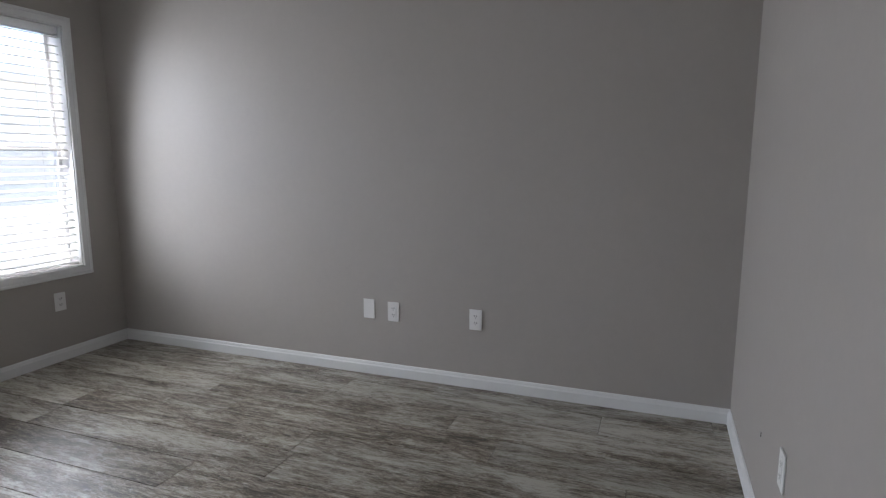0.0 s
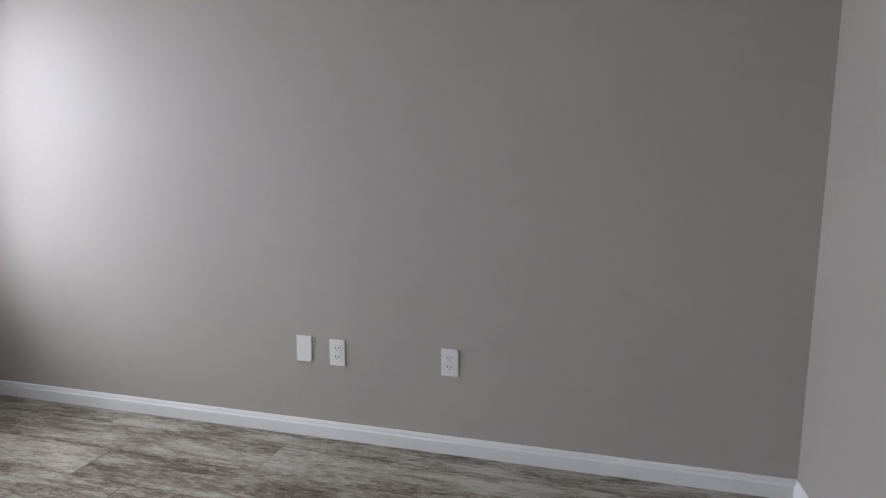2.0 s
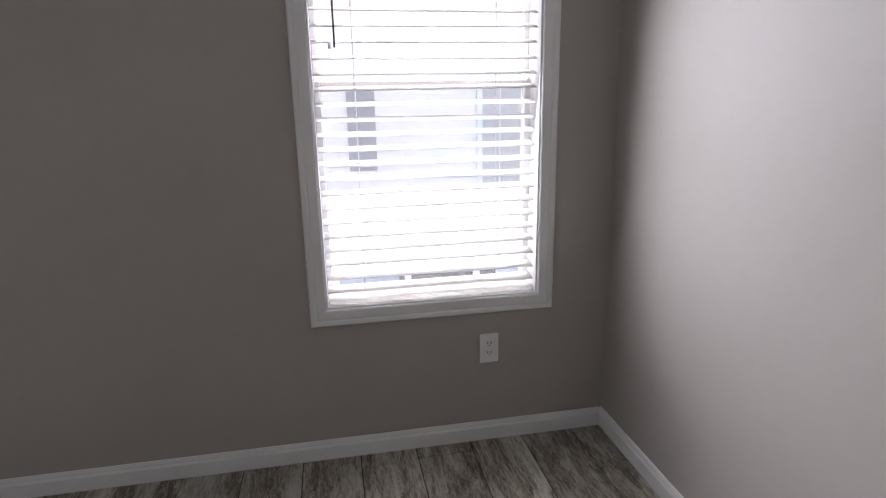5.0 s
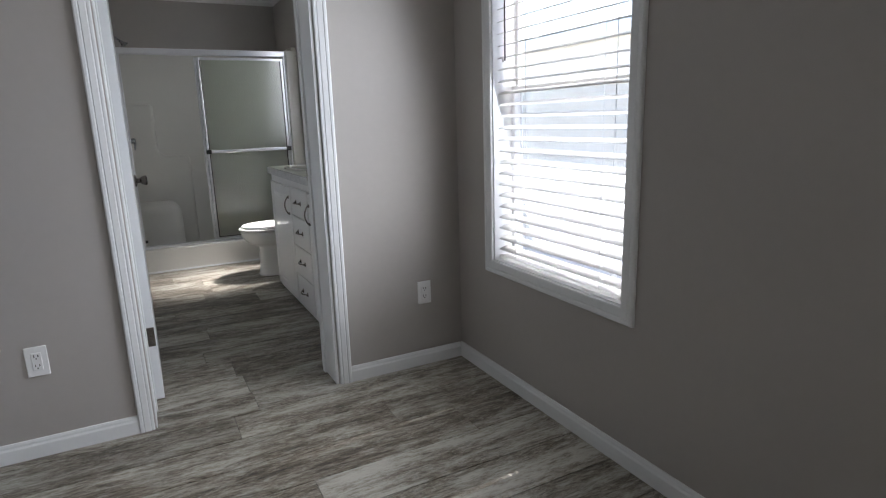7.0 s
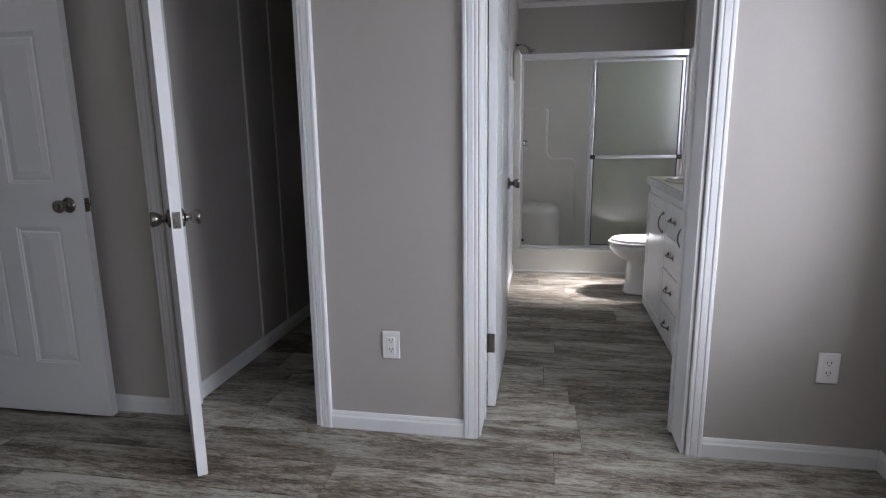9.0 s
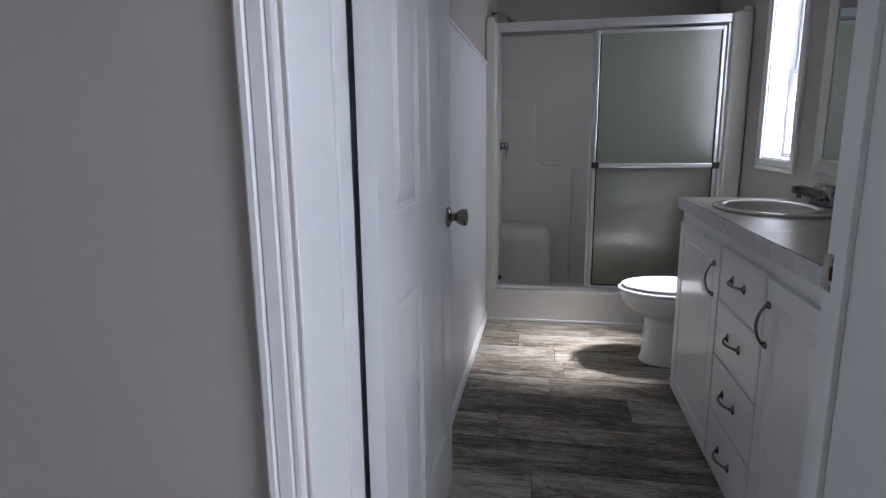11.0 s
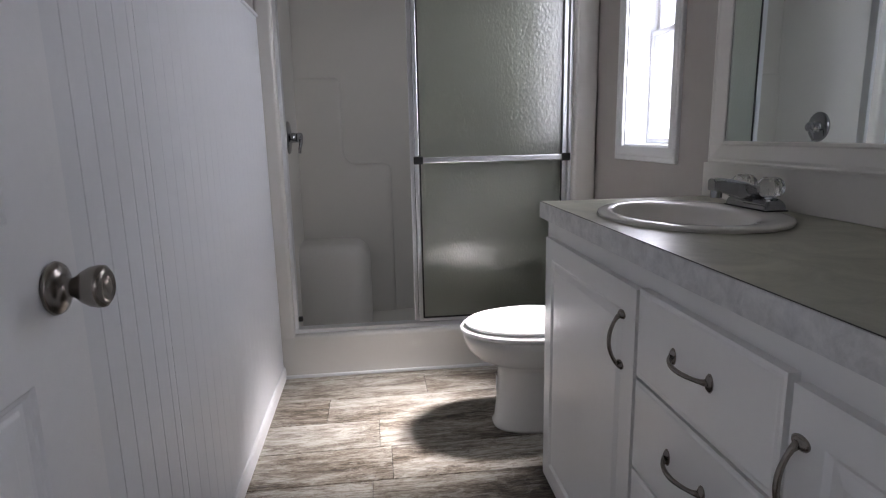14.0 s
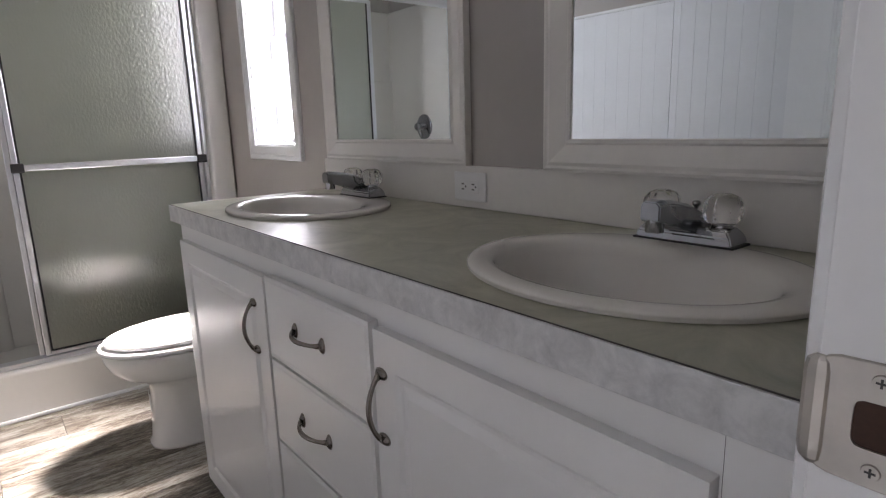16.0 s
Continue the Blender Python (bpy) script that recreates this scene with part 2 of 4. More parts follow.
COUNTER = counter_material("grey_stone_laminate", (0.30, 0.30, 0.225), (0.47, 0.46, 0.36), 0.34)
EDGE = counter_material("pale_marbled_laminate_edge", (0.46, 0.465, 0.47), (0.68, 0.68, 0.675), 0.35, 26.0, 0.35)
HOLEWOOD = material("dark_bare_wood", (0.05, 0.022, 0.014), 0.8, vary=0.3, fine=300)
STICK = material("pale_sticker", (0.60, 0.63, 0.62), 0.5, vary=0.15, scale=40, fine=220)
SEAM = material("dark_seam", (0.06, 0.055, 0.05), 0.6)
PLANK = plank_material()
SUBFLOOR = material("dark_joint", (0.03, 0.025, 0.02), 0.8)
RAIN = rain_material()
CLEAR = glass_material("clear_glass", (0.97, 0.98, 0.98), 0.0)
ACRYL = glass_material("clear_acrylic", (0.93, 0.93, 0.92), 0.05, 0.5, 90.0)
FROST = frosted_material()
MIRROR = material("silver_mirror", (0.82, 0.88, 0.89), 0.01, 1.0, vary=0.0, rough_vary=0.0)
STEEL = material("worn_steel_plate", (0.46, 0.43, 0.39), 0.40, 1.0, vary=0.15, scale=25)
SIDING = material("white_vinyl_siding", (0.90, 0.83, 0.74), 0.5, vary=0.03)
GRASS = material("ground_grass", (0.13, 0.14, 0.06), 0.9, vary=0.3, scale=1.5, bump=0.5)
CONC = material("pale_concrete", (0.62, 0.60, 0.56), 0.8, vary=0.1, bump=0.2)
# shutter grey is raised, with the haze of the bright outdoors mixed in
SHUT = material("grey_shutter", (0.40, 0.38, 0.37), 0.5, vary=0.05)
ROOF = material("grey_roof_shingle", (0.13, 0.13, 0.13), 0.8, vary=0.2, bump=0.4, bump_scale=40)
UNIT = material("grey_metal_housing", (0.15, 0.15, 0.15), 0.45, vary=0.06)
# pane colour lightened to carry the outdoor reflection and haze
DARKGLASS = material("haze_paled_window_glass", (0.54, 0.50, 0.46), 0.35, spec=0.2)
WAND = material("dark_wand", (0.05, 0.05, 0.05), 0.4)

# ---- mesh helpers ----


def part(name, bm, mat, parent=None, label="", smooth=False):
    bmesh.ops.recalc_face_normals(bm, faces=bm.faces)
    me = bpy.data.meshes.new(name)
    bm.to_mesh(me)
    bm.free()
    for mm in mat if isinstance(mat, (list, tuple)) else [mat]:
        me.materials.append(mm)
    if smooth:
        for p in me.polygons:
            p.use_smooth = True
    ob = new(name, me)
    if parent is not None:
        ob.parent = parent
    if label:
        ob["label"] = label
    return ob


def thing(name, label, category, m=None, group="", kind=""):
    ob = new(name)
    ob.empty_display_size = 0.05
    if m is not None:
        ob.matrix_world = m
    return tagged(ob, label, category, group, kind)


def box(bm, x0, x1, y0, y1, z0, z1, bevel=0.0, seg=2):
    r = bmesh.ops.create_cube(bm, size=1.0)
    vs = r["verts"]
    for v in vs:
        v.co = Vector(((x0 + x1) / 2 + v.co.x * (x1 - x0), (y0 + y1) / 2 + v.co.y * (y1 - y0), (z0 + z1) / 2 + v.co.z * (z1 - z0)))
    if bevel:
        es = list({e for v in vs for e in v.link_edges})
        bmesh.ops.bevel(bm, geom=es, offset=bevel, segments=seg, profile=0.5, affect="EDGES")


def boxed(*args, **kw):
    bm = bmesh.new()
    box(bm, *args, **kw)
    return bm


def cyl(bm, a, b, r0, r1=None, n=20, caps=True):
    """A round bar from a to b."""
    a, b = Vector(a), Vector(b)
    d = b - a
    m = Matrix.Translation((a + b) / 2) @ d.to_track_quat("Z", "Y").to_matrix().to_4x4()
    bmesh.ops.create_cone(bm, cap_ends=caps, segments=n, radius1=r0, radius2=r0 if r1 is None else r1, depth=d.length, matrix=m)


def lathe(bm, rings, m=None, n=28, sx=1.0, sy=1.0):
    """Rings of (radius, height) spun round z."""
    m = m or Matrix()
    loops = []
    for r, z in rings:
        loops.append([bm.verts.new(m @ Vector((r * sx * math.cos(2 * math.pi * k / n), r * sy * math.sin(2 * math.pi * k / n), z))) for k in range(n)])
    for p, q in zip(loops, loops[1:]):
        for k in range(n):
            bm.faces.new((p[k], p[(k + 1) % n], q[(k + 1) % n], q[k]))
    bm.faces.new(loops[0][::-1])
    bm.faces.new(loops[-1])


def loft(bm, loops, cap=True):
    rows = [[bm.verts.new(p) for p in lp] for lp in loops]
    n = len(rows[0])
    for p, q in zip(rows, rows[1:]):
        for k in range(n):
            bm.faces.new((p[k], p[(k + 1) % n], q[(k + 1) % n], q[k]))
    if cap:
        bm.faces.new(rows[0][::-1])
        bm.faces.new(rows[-1])


def tube(bm, pts, radii, n=10):
    """A bent bar through pts."""
    pts = [Vector(p) for p in pts]
    loops, up = [], None
    for i, p in enumerate(pts):
        d = (pts[min(i + 1, len(pts) - 1)] - pts[max(i - 1, 0)]).normalized()
        if up is None:
            up = d.orthogonal().normalized()
        up = (up - d * up.dot(d)).normalized()
        side = d.cross(up)
        r = radii[i] if isinstance(radii, (list, tuple)) else radii
        loops.append([p + r * (math.cos(2 * math.pi * k / n) * up + math.sin(2 * math.pi * k / n) * side) for k in range(n)])
    loft(bm, loops)


def plane_basis(facing):
    """Maps (u, v, out) onto a wall that faces the given way."""
    ways = {"+x": ((0, 1, 0), (0, 0, 1), (1, 0, 0)), "-x": ((0, -1, 0), (0, 0, 1), (-1, 0, 0)),
            "-y": ((1, 0, 0), (0, 0, 1), (0, -1, 0)), "+y": ((-1, 0, 0), (0, 0, 1), (0, 1, 0))}
    u, v, w = (Vector(k) for k in ways[facing])
    return Matrix((u, v, w)).transposed().to_4x4()


def moulding(bm, m, u0, v0, u1, v1, profile, legs=False):
    """A mitred frame round the opening u0..u1, v0..v1; legs: no bottom side."""
    rows = []
    for w, h in profile:
        if legs:
            c = [(u0 - w, v0), (u0 - w, v1 + w), (u1 + w, v1 + w), (u1 + w, v0)]
        else:
            c = [(u0 - w, v0 - w), (u0 - w, v1 + w), (u1 + w, v1 + w), (u1 + w, v0 - w)]
        rows.append([bm.verts.new(m @ Vector((a, b, h))) for a, b in c])
    for p, q in zip(rows, rows[1:]):
        for k in range(3 if legs else 4):
            bm.faces.new((p[k], p[(k + 1) % 4], q[(k + 1) % 4], q[k]))
    if legs:
        bm.faces.new([r[0] for r in rows])
        bm.faces.new([r[3] for r in rows][::-1])


CASING = ((0.005, 0), (0.005, 0.010), (0.009, 0.012), (0.016, 0.012), (0.018, 0.0100), (0.022, 0.0135), (0.041, 0.0150), (0.044, 0.0125), (0.048, 0.0165), (0.057, 0.0165), (0.062, 0.012), (0.062, 0))
CW = 0.062
WCASE = ((0.0, 0), (0.0, 0.010), (0.004, 0.0125), (0.030, 0.0140), (0.036, 0.0125), (0.041, 0.0155), (0.052, 0.0165), (0.057, 0.012), (0.057, 0))
SKIRT = ((0, 0), (0.013, 0), (0.013, 0.052), (0.009, 0.060), (0.0085, 0.067), (0.005, 0.076), (0, 0.076))


def run(bm, a, b, out, profile):
    """A straight moulding on the wall line a-b; out points into the room."""
    a, b, out = Vector((*a, 0)), Vector((*b, 0)), Vector((*out, 0))
    loft(bm, [[p + out * d + Vector((0, 0, h)) for d, h in profile] for p in (a, b)])


def wall(name, facing, u, depth, z, openings, mat, label):
    """A wall slab along x (facing y) or along y (facing x), with openings (u0, u1, z0, z1) through it."""
    bm = bmesh.new()

    def slab(a, b, c, d):
        if b - a < 1e-4 or d - c < 1e-4:
            return
        if facing == "y":
            box(bm, a, b, *depth, c, d)
        else:
            box(bm, *depth, a, b, c, d)

    at = u[0]
    for a, b, c, d in sorted(openings):
        slab(at, a, *z)
        slab(a, b, z[0], c)
        slab(a, b, d, z[1])
        at = b
    slab(at, u[1], *z)
    return tagged(part(name, bm, mat), label, "wall", kind="structure")


def panelled(bm, w, h, t, panels, rings, both=True):
    """A door slab 0..w, 0..h, front at y = 0, back at y = t, with moulded panels. rings: (inset, depth)."""
    us = sorted({0, w, *(p[0] for p in panels), *(p[2] for p in panels)})
    vs = sorted({0, h, *(p[1] for p in panels), *(p[3] for p in panels)})
    for side, sgn in ((0.0, 1), (t, -1)) if both else ((0.0, 1),):
        for a, b in zip(us, us[1:]):
            for c, d in zip(vs, vs[1:]):
                if any(p[0] <= a and b <= p[2] and p[1] <= c and d <= p[3] for p in panels):
                    continue
                bm.faces.new([bm.verts.new((x, side, z)) for x, z in ((a, c), (b, c), (b, d), (a, d))])
        for p in panels:
            prev = None
            for inset, deep in ((0, 0), *rings):
                q = [bm.verts.new((x, side + sgn * deep, z)) for x, z in ((p[0] + inset, p[1] + inset), (p[2] - inset, p[1] + inset), (p[2] - inset, p[3] - inset), (p[0] + inset, p[3] - inset))]
                if prev:
                    for k in range(4):
                        bm.faces.new((prev[k], prev[(k + 1) % 4], q[(k + 1) % 4], q[k]))
                prev = q
            bm.faces.new(prev)
    if not both:
        bm.faces.new([bm.verts.new(p) for p in ((0, t, 0), (w, t, 0), (w, t, h), (0, t, h))])
    for a, b in (((0, 0), (w, 0)), ((w, 0), (w, h)), ((w, h), (0, h)), ((0, h), (0, 0))):
        bm.faces.new([bm.verts.new(p) for p in ((a[0], 0, a[1]), (b[0], 0, b[1]), (b[0], t, b[1]), (a[0], t, a[1]))])
    bmesh.ops.remove_doubles(bm, verts=bm.verts, dist=1e-5)


# ---- structure ----
TOP = 2.42
XE, YS = 3.555, -3.90          # east wall and south wall of the bedroom
BATH_D = (-1.471, -0.678)       # bathroom doorway
CLO_D = (-2.795, -2.160)       # closet doorway
ENT_D = (0.080, 0.862)         # entry doorway
DOOR_H = 2.04
WIN = ((0.326, 1.134), (2.496, 3.269))
WIN_Z = (0.583, 2.085)
BWIN, BWIN_Z = (-2.627, -2.238), (1.062, 1.960)

wall("wall_north", "y", (-3.85, 3.70), (0.0, 0.15), (0, TOP), [(*WIN[0], *WIN_Z), (*WIN[1], *WIN_Z), (*BWIN, *BWIN_Z)], WALL, "greige painted outer wall with white-cased windows")
wall("wall_east", "x", (-4.02, 0.0), (XE, 3.70), (0, TOP), [], WALL, "smooth greige painted bedroom wall")
wall("wall_south", "y", (0.0, XE), (-4.02, YS), (0, TOP), [(*ENT_D, 0, DOOR_H)], WALL, "greige painted bedroom wall with an entry doorway")
wall("wall_west_1", "x", (-1.56, 0.0), (-0.24, 0.0), (0, TOP), [(*BATH_D, 0, DOOR_H)], WALL, "thick greige wall with the bathroom doorway")
wall("wall_west_2", "x", (-4.02, -1.56), (-0.12, 0.0), (0, TOP), [(*CLO_D, 0, DOOR_H)], WALL, "greige wall with the closet doorway")
wall("wall_bath_south", "y", (-3.85, -0.25), (-1.62, -1.516), (0, TOP), [], WALL, "greige bathroom wall above white panelling")
wall("wall_bath_west", "x", (-1.62, 0.0), (-3.85, -3.75), (0, TOP), [], WALL, "greige bathroom end wall behind the shower")
wall("wall_closet_south", "y", (-2.60, -0.12), (-2.90, -2.82), (0, TOP), [], WALL, "greige closet side wall")
wall("wall_closet_end", "x", (-2.90, -1.62), (-2.70, -2.60), (0, TOP), [], WALL, "greige closet end wall")
wall("wall_hall_west", "x", (-5.60, -4.02), (-0.50, -0.40), (0, TOP), [], WALL, "greige hallway wall")
wall("wall_hall_east", "x", (-5.60, -4.02), (1.60, 1.70), (0, TOP), [], WALL, "greige hallway wall")
wall("wall_hall_south", "y", (-0.50, 1.70), (-5.70, -5.60), (0, TOP), [], WALL, "greige hallway end wall")
bm = bmesh.new()
box(bm, -3.85, 3.70, -4.02, 0.15, TOP, TOP + 0.1)
box(bm, -0.50, 1.70, -5.70, -4.02, TOP, TOP + 0.1)
tagged(part("ceiling", bm, CEIL), "flat white textured ceiling", "ceiling", kind="structure")
floor = thing("floor", "weathered grey and brown wood-look plank floor", "floor", kind="structure")
bm = bmesh.new()
box(bm, -3.85, 3.70, -1.62, 0.15, -0.12, -0.004)
box(bm, -2.70, 3.70, -2.90, -1.62, -0.12, -0.004)
box(bm, -0.12, 3.70, -4.02, -2.90, -0.12, -0.004)
box(bm, -0.50, 1.70, -5.70, -4.02, -0.12, -0.004)
part("subfloor", bm, SUBFLOOR, floor)

# skirting boards
bm = bmesh.new()
run(bm, (XE, YS), (XE, 0), (-1, 0), SKIRT)
run(bm, (0, 0), (XE - 0.013, 0), (0, -1), SKIRT)
run(bm, (ENT_D[1] + CW, YS), (XE - 0.013, YS), (0, 1), SKIRT)
run(bm, (0, BATH_D[1] + CW), (0, -0.013), (1, 0), SKIRT)
run(bm, (0, CLO_D[1] + CW), (0, BATH_D[0] - CW), (1, 0), SKIRT)
run(bm, (0, YS), (0, CLO_D[0] - CW), (1, 0), SKIRT)
tagged(part("baseboard", bm, TRIM), "white moulded baseboard along the bedroom walls", "baseboard", kind="structure")
bm = bmesh.new()
run(bm, (-2.93, -1.505), (-0.25, -1.505), (0, 1), ((0, 0), (0.011, 0), (0.011, 0.045), (0.006, 0.056), (0, 0.058)))
tagged(part("baseboard_bath", bm, TRIM), "white baseboard under the bathroom panelling", "baseboard", kind="structure")
bm = bmesh.new()
run(bm, (-2.60, -2.82), (-0.12, -2.82), (0, 1), SKIRT)
tagged(part("baseboard_closet", bm, TRIM), "white baseboard in the closet", "baseboard", kind="structure")


def door_frame(name, facing, a, b, front, back, label, stop, hinge_t=0.012):
    """Casing on both faces, jamb lining and door stop of a doorway a..b in a wall from front to back along x."""
    root = thing(name, label, "door frame", kind="structure")
    m = Matrix.Translation((front, 0, 0)) @ plane_basis("+x") if facing == "x" else Matrix.Translation((0, front, 0)) @ plane_basis("+y")
    u0, u1 = (a, b) if facing == "x" else (-b, -a)
    bm = bmesh.new()
    moulding(bm, m, u0, 0, u1, DOOR_H, CASING, True)
    part("casing", bm, TRIM, root)
    m2 = Matrix.Translation((back, 0, 0)) @ plane_basis("-x") if facing == "x" else Matrix.Translation((0, back, 0)) @ plane_basis("-y")
    bm = bmesh.new()
    moulding(bm, m2, *((-u1, 0, -u0) if facing == "x" else (a, 0, b)), DOOR_H, CASING, True)
    part("casing", bm, TRIM, root)
    t = 0.012
    bm = bmesh.new()
    lo, hi = min(front, back), max(front, back)

    def piece(p, q, c, d, e, f):
        box(bm, *((c, d, p, q) if facing == "x" else (p, q, c, d)), e, f, bevel=0.001, seg=1)

    piece(a, a + hinge_t, lo, hi, 0, DOOR_H)
    piece(b - t, b, lo, hi, 0, DOOR_H)
    piece(a + hinge_t, b - t, lo, hi, DOOR_H - t, DOOR_H)
    part("jamb", bm, TRIM, root)
    bm = bmesh.new()
    piece(a + hinge_t, a + hinge_t + 0.006, *stop, 0, DOOR_H - t)
    piece(b - t - 0.010, b - t, *stop, 0, DOOR_H - t)
    piece(a + hinge_t + 0.006, b - t - 0.010, *stop, DOOR_H - t - 0.010, DOOR_H - t)
    part("stop", bm, TRIM, root)
    return root


bath_frame = door_frame("door_frame_bath", "x", *BATH_D, 0.0, -0.24, "white moulded casing round the bathroom doorway", (-0.195, -0.160), 0.005)
door_frame("door_frame_closet", "x", *CLO_D, 0.0, -0.12, "white moulded casing round the closet doorway", (-0.075, -0.040))
door_frame("door_frame_entry", "y", *ENT_D, YS, -4.02, "white moulded casing round the entry doorway", (-3.975, -3.940))

# strike plate on the latch jamb of the bathroom doorway
bm = bmesh.new()
Y0 = BATH_D[1] - 0.012
loopz = []
for k in range(24):
    a = 2 * math.pi * k / 24
    ca, sa = math.cos(a), math.sin(a)
    loopz.append((0.027 * math.copysign(abs(ca) ** 0.35, ca), 0.030 * math.copysign(abs(sa) ** 0.35, sa)))
hole = [(0.0095 * math.copysign(abs(math.cos(2 * math.pi * k / 24)) ** 0.4, math.cos(2 * math.pi * k / 24)), 0.0115 * math.copysign(abs(math.sin(2 * math.pi * k / 24)) ** 0.4, math.sin(2 * math.pi * k / 24))) for k in range(24)]
rows = []
PX, PZ = -0.2140, 0.9845
for lp, y in ((loopz, Y0), (loopz, Y0 - 0.0015), ([(a * 0.98, b * 0.98) for a, b in loopz], Y0 - 0.002), (hole, Y0 - 0.002), (hole, Y0 - 0.0004)):
    rows.append([(PX + a, y, PZ + b) for a, b in lp])
loft(bm, rows, cap=False)
lip = [(PX - 0.018, 0.0), (PX - 0.021, -0.0022), (PX - 0.025, -0.0030), (PX - 0.029, -0.0022), (PX - 0.0315, 0.001), (PX - 0.030, 0.003), (PX - 0.022, 0.0015)]
loft(bm, [[(PX - 0.024 + (x - PX + 0.024) * k, Y0 - 0.0008 + y * k, PZ + z) for x, y in lip] for z, k in ((-0.0275, 0.4), (-0.025, 0.85), (-0.020, 1), (0.020, 1), (0.025, 0.85), (0.0275, 0.4))])
strike = part("strike_plate", bm, STEEL, bath_frame, "worn steel strike plate")
bm = bmesh.new()
loft(bm, [[(PX + a, Y0 - 0.0006, PZ + b) for a, b in hole], [(PX + a, Y0 - 0.0003, PZ + b) for a, b in hole]])
part("bolt_hole", bm, HOLEWOOD, strike)
for dz in (-0.0215, 0.0215):
    bm = bmesh.new()
    cyl(bm, (PX, Y0 - 0.0015, PZ + dz), (PX, Y0 - 0.0030, PZ + dz), 0.0042, 0.0036, 14)
    part("screw", bm, STEEL, strike)
    bm = bmesh.new()
    box(bm, PX - 0.0022, PX + 0.0022, Y0 - 0.0032, Y0 - 0.0029, PZ + dz - 0.0005, PZ + dz + 0.0005)
    box(bm, PX - 0.0005, PX + 0.0005, Y0 - 0.0033, Y0 - 0.0029, PZ + dz - 0.0022, PZ + dz + 0.0022)
    part("screw_slot", bm, SLOT, strike)

# crown strip under the bathroom ceiling
CROWN = ((0, TOP - 0.042), (0.006, TOP - 0.042), (0.010, TOP - 0.030), (0.022, TOP - 0.010), (0.024, TOP), (0, TOP))
bm = bmesh.new()
run(bm, (-3.75, -1.516), (-3.75, 0.0), (1, 0), CROWN)
run(bm, (-3.725, 0.0), (-0.24, 0.0), (0, -1), CROWN)
run(bm, (-3.725, -1.516), (-0.24, -1.516), (0, 1), CROWN)
tagged(part("trim", bm, CEIL), "thin white crown strip under the bathroom ceiling", "trim", kind="structure")

# white panelling on the bathroom's south wall, with a seam between its two sheets
wains = thing("wainscot", "white grooved wall panelling below a thin cap", "wall panelling", kind="structure")


def grooved(x0, x1, deep):
    bm = bmesh.new()
    ys, at = [(x0, 0.0)], x0 + 0.035
    while at < x1 - 0.02:
        ys += [(at - 0.0035, 0.0), (at - 0.0015, -deep), (at + 0.0015, -deep), (at + 0.0035, 0.0)]
        at += 0.0655
    ys.append((x1, 0.0))
    loop = [(x, -1.505 + d, 0) for x, d in ys] + [(x1, -1.5155, 0), (x0, -1.5155, 0)]
    loft(bm, [[(x, y, z) for x, y, _ in loop] for z in (0.0, 1.62)])
    return bm


part("panel", grooved(-2.93, -1.5735, 0.0006), PANELW, wains)
part("panel", grooved(-1.5715, -0.252, 0.0011), PANELW, wains)
bm = bmesh.new()
run(bm, (-2.93, -1.5155), (-0.252, -1.5155), (0, 1), ((0, 1.62), (0.016, 1.62), (0.018, 1.626), (0.016, 1.634), (0, 1.636)))
part("cap", bm, TRIM, wains)

# battens on the closet wall
for bx in (-0.80, -1.13, -1.75):
    bm = bmesh.new()
    box(bm, bx - 0.009, bx + 0.009, -2.82, -2.816, 0.077, TOP, bevel=0.001, seg=1)
    tagged(part("trim", bm, CREAM), "thin cream batten on the closet wall", "trim", kind="structure")

# ---- windows ----


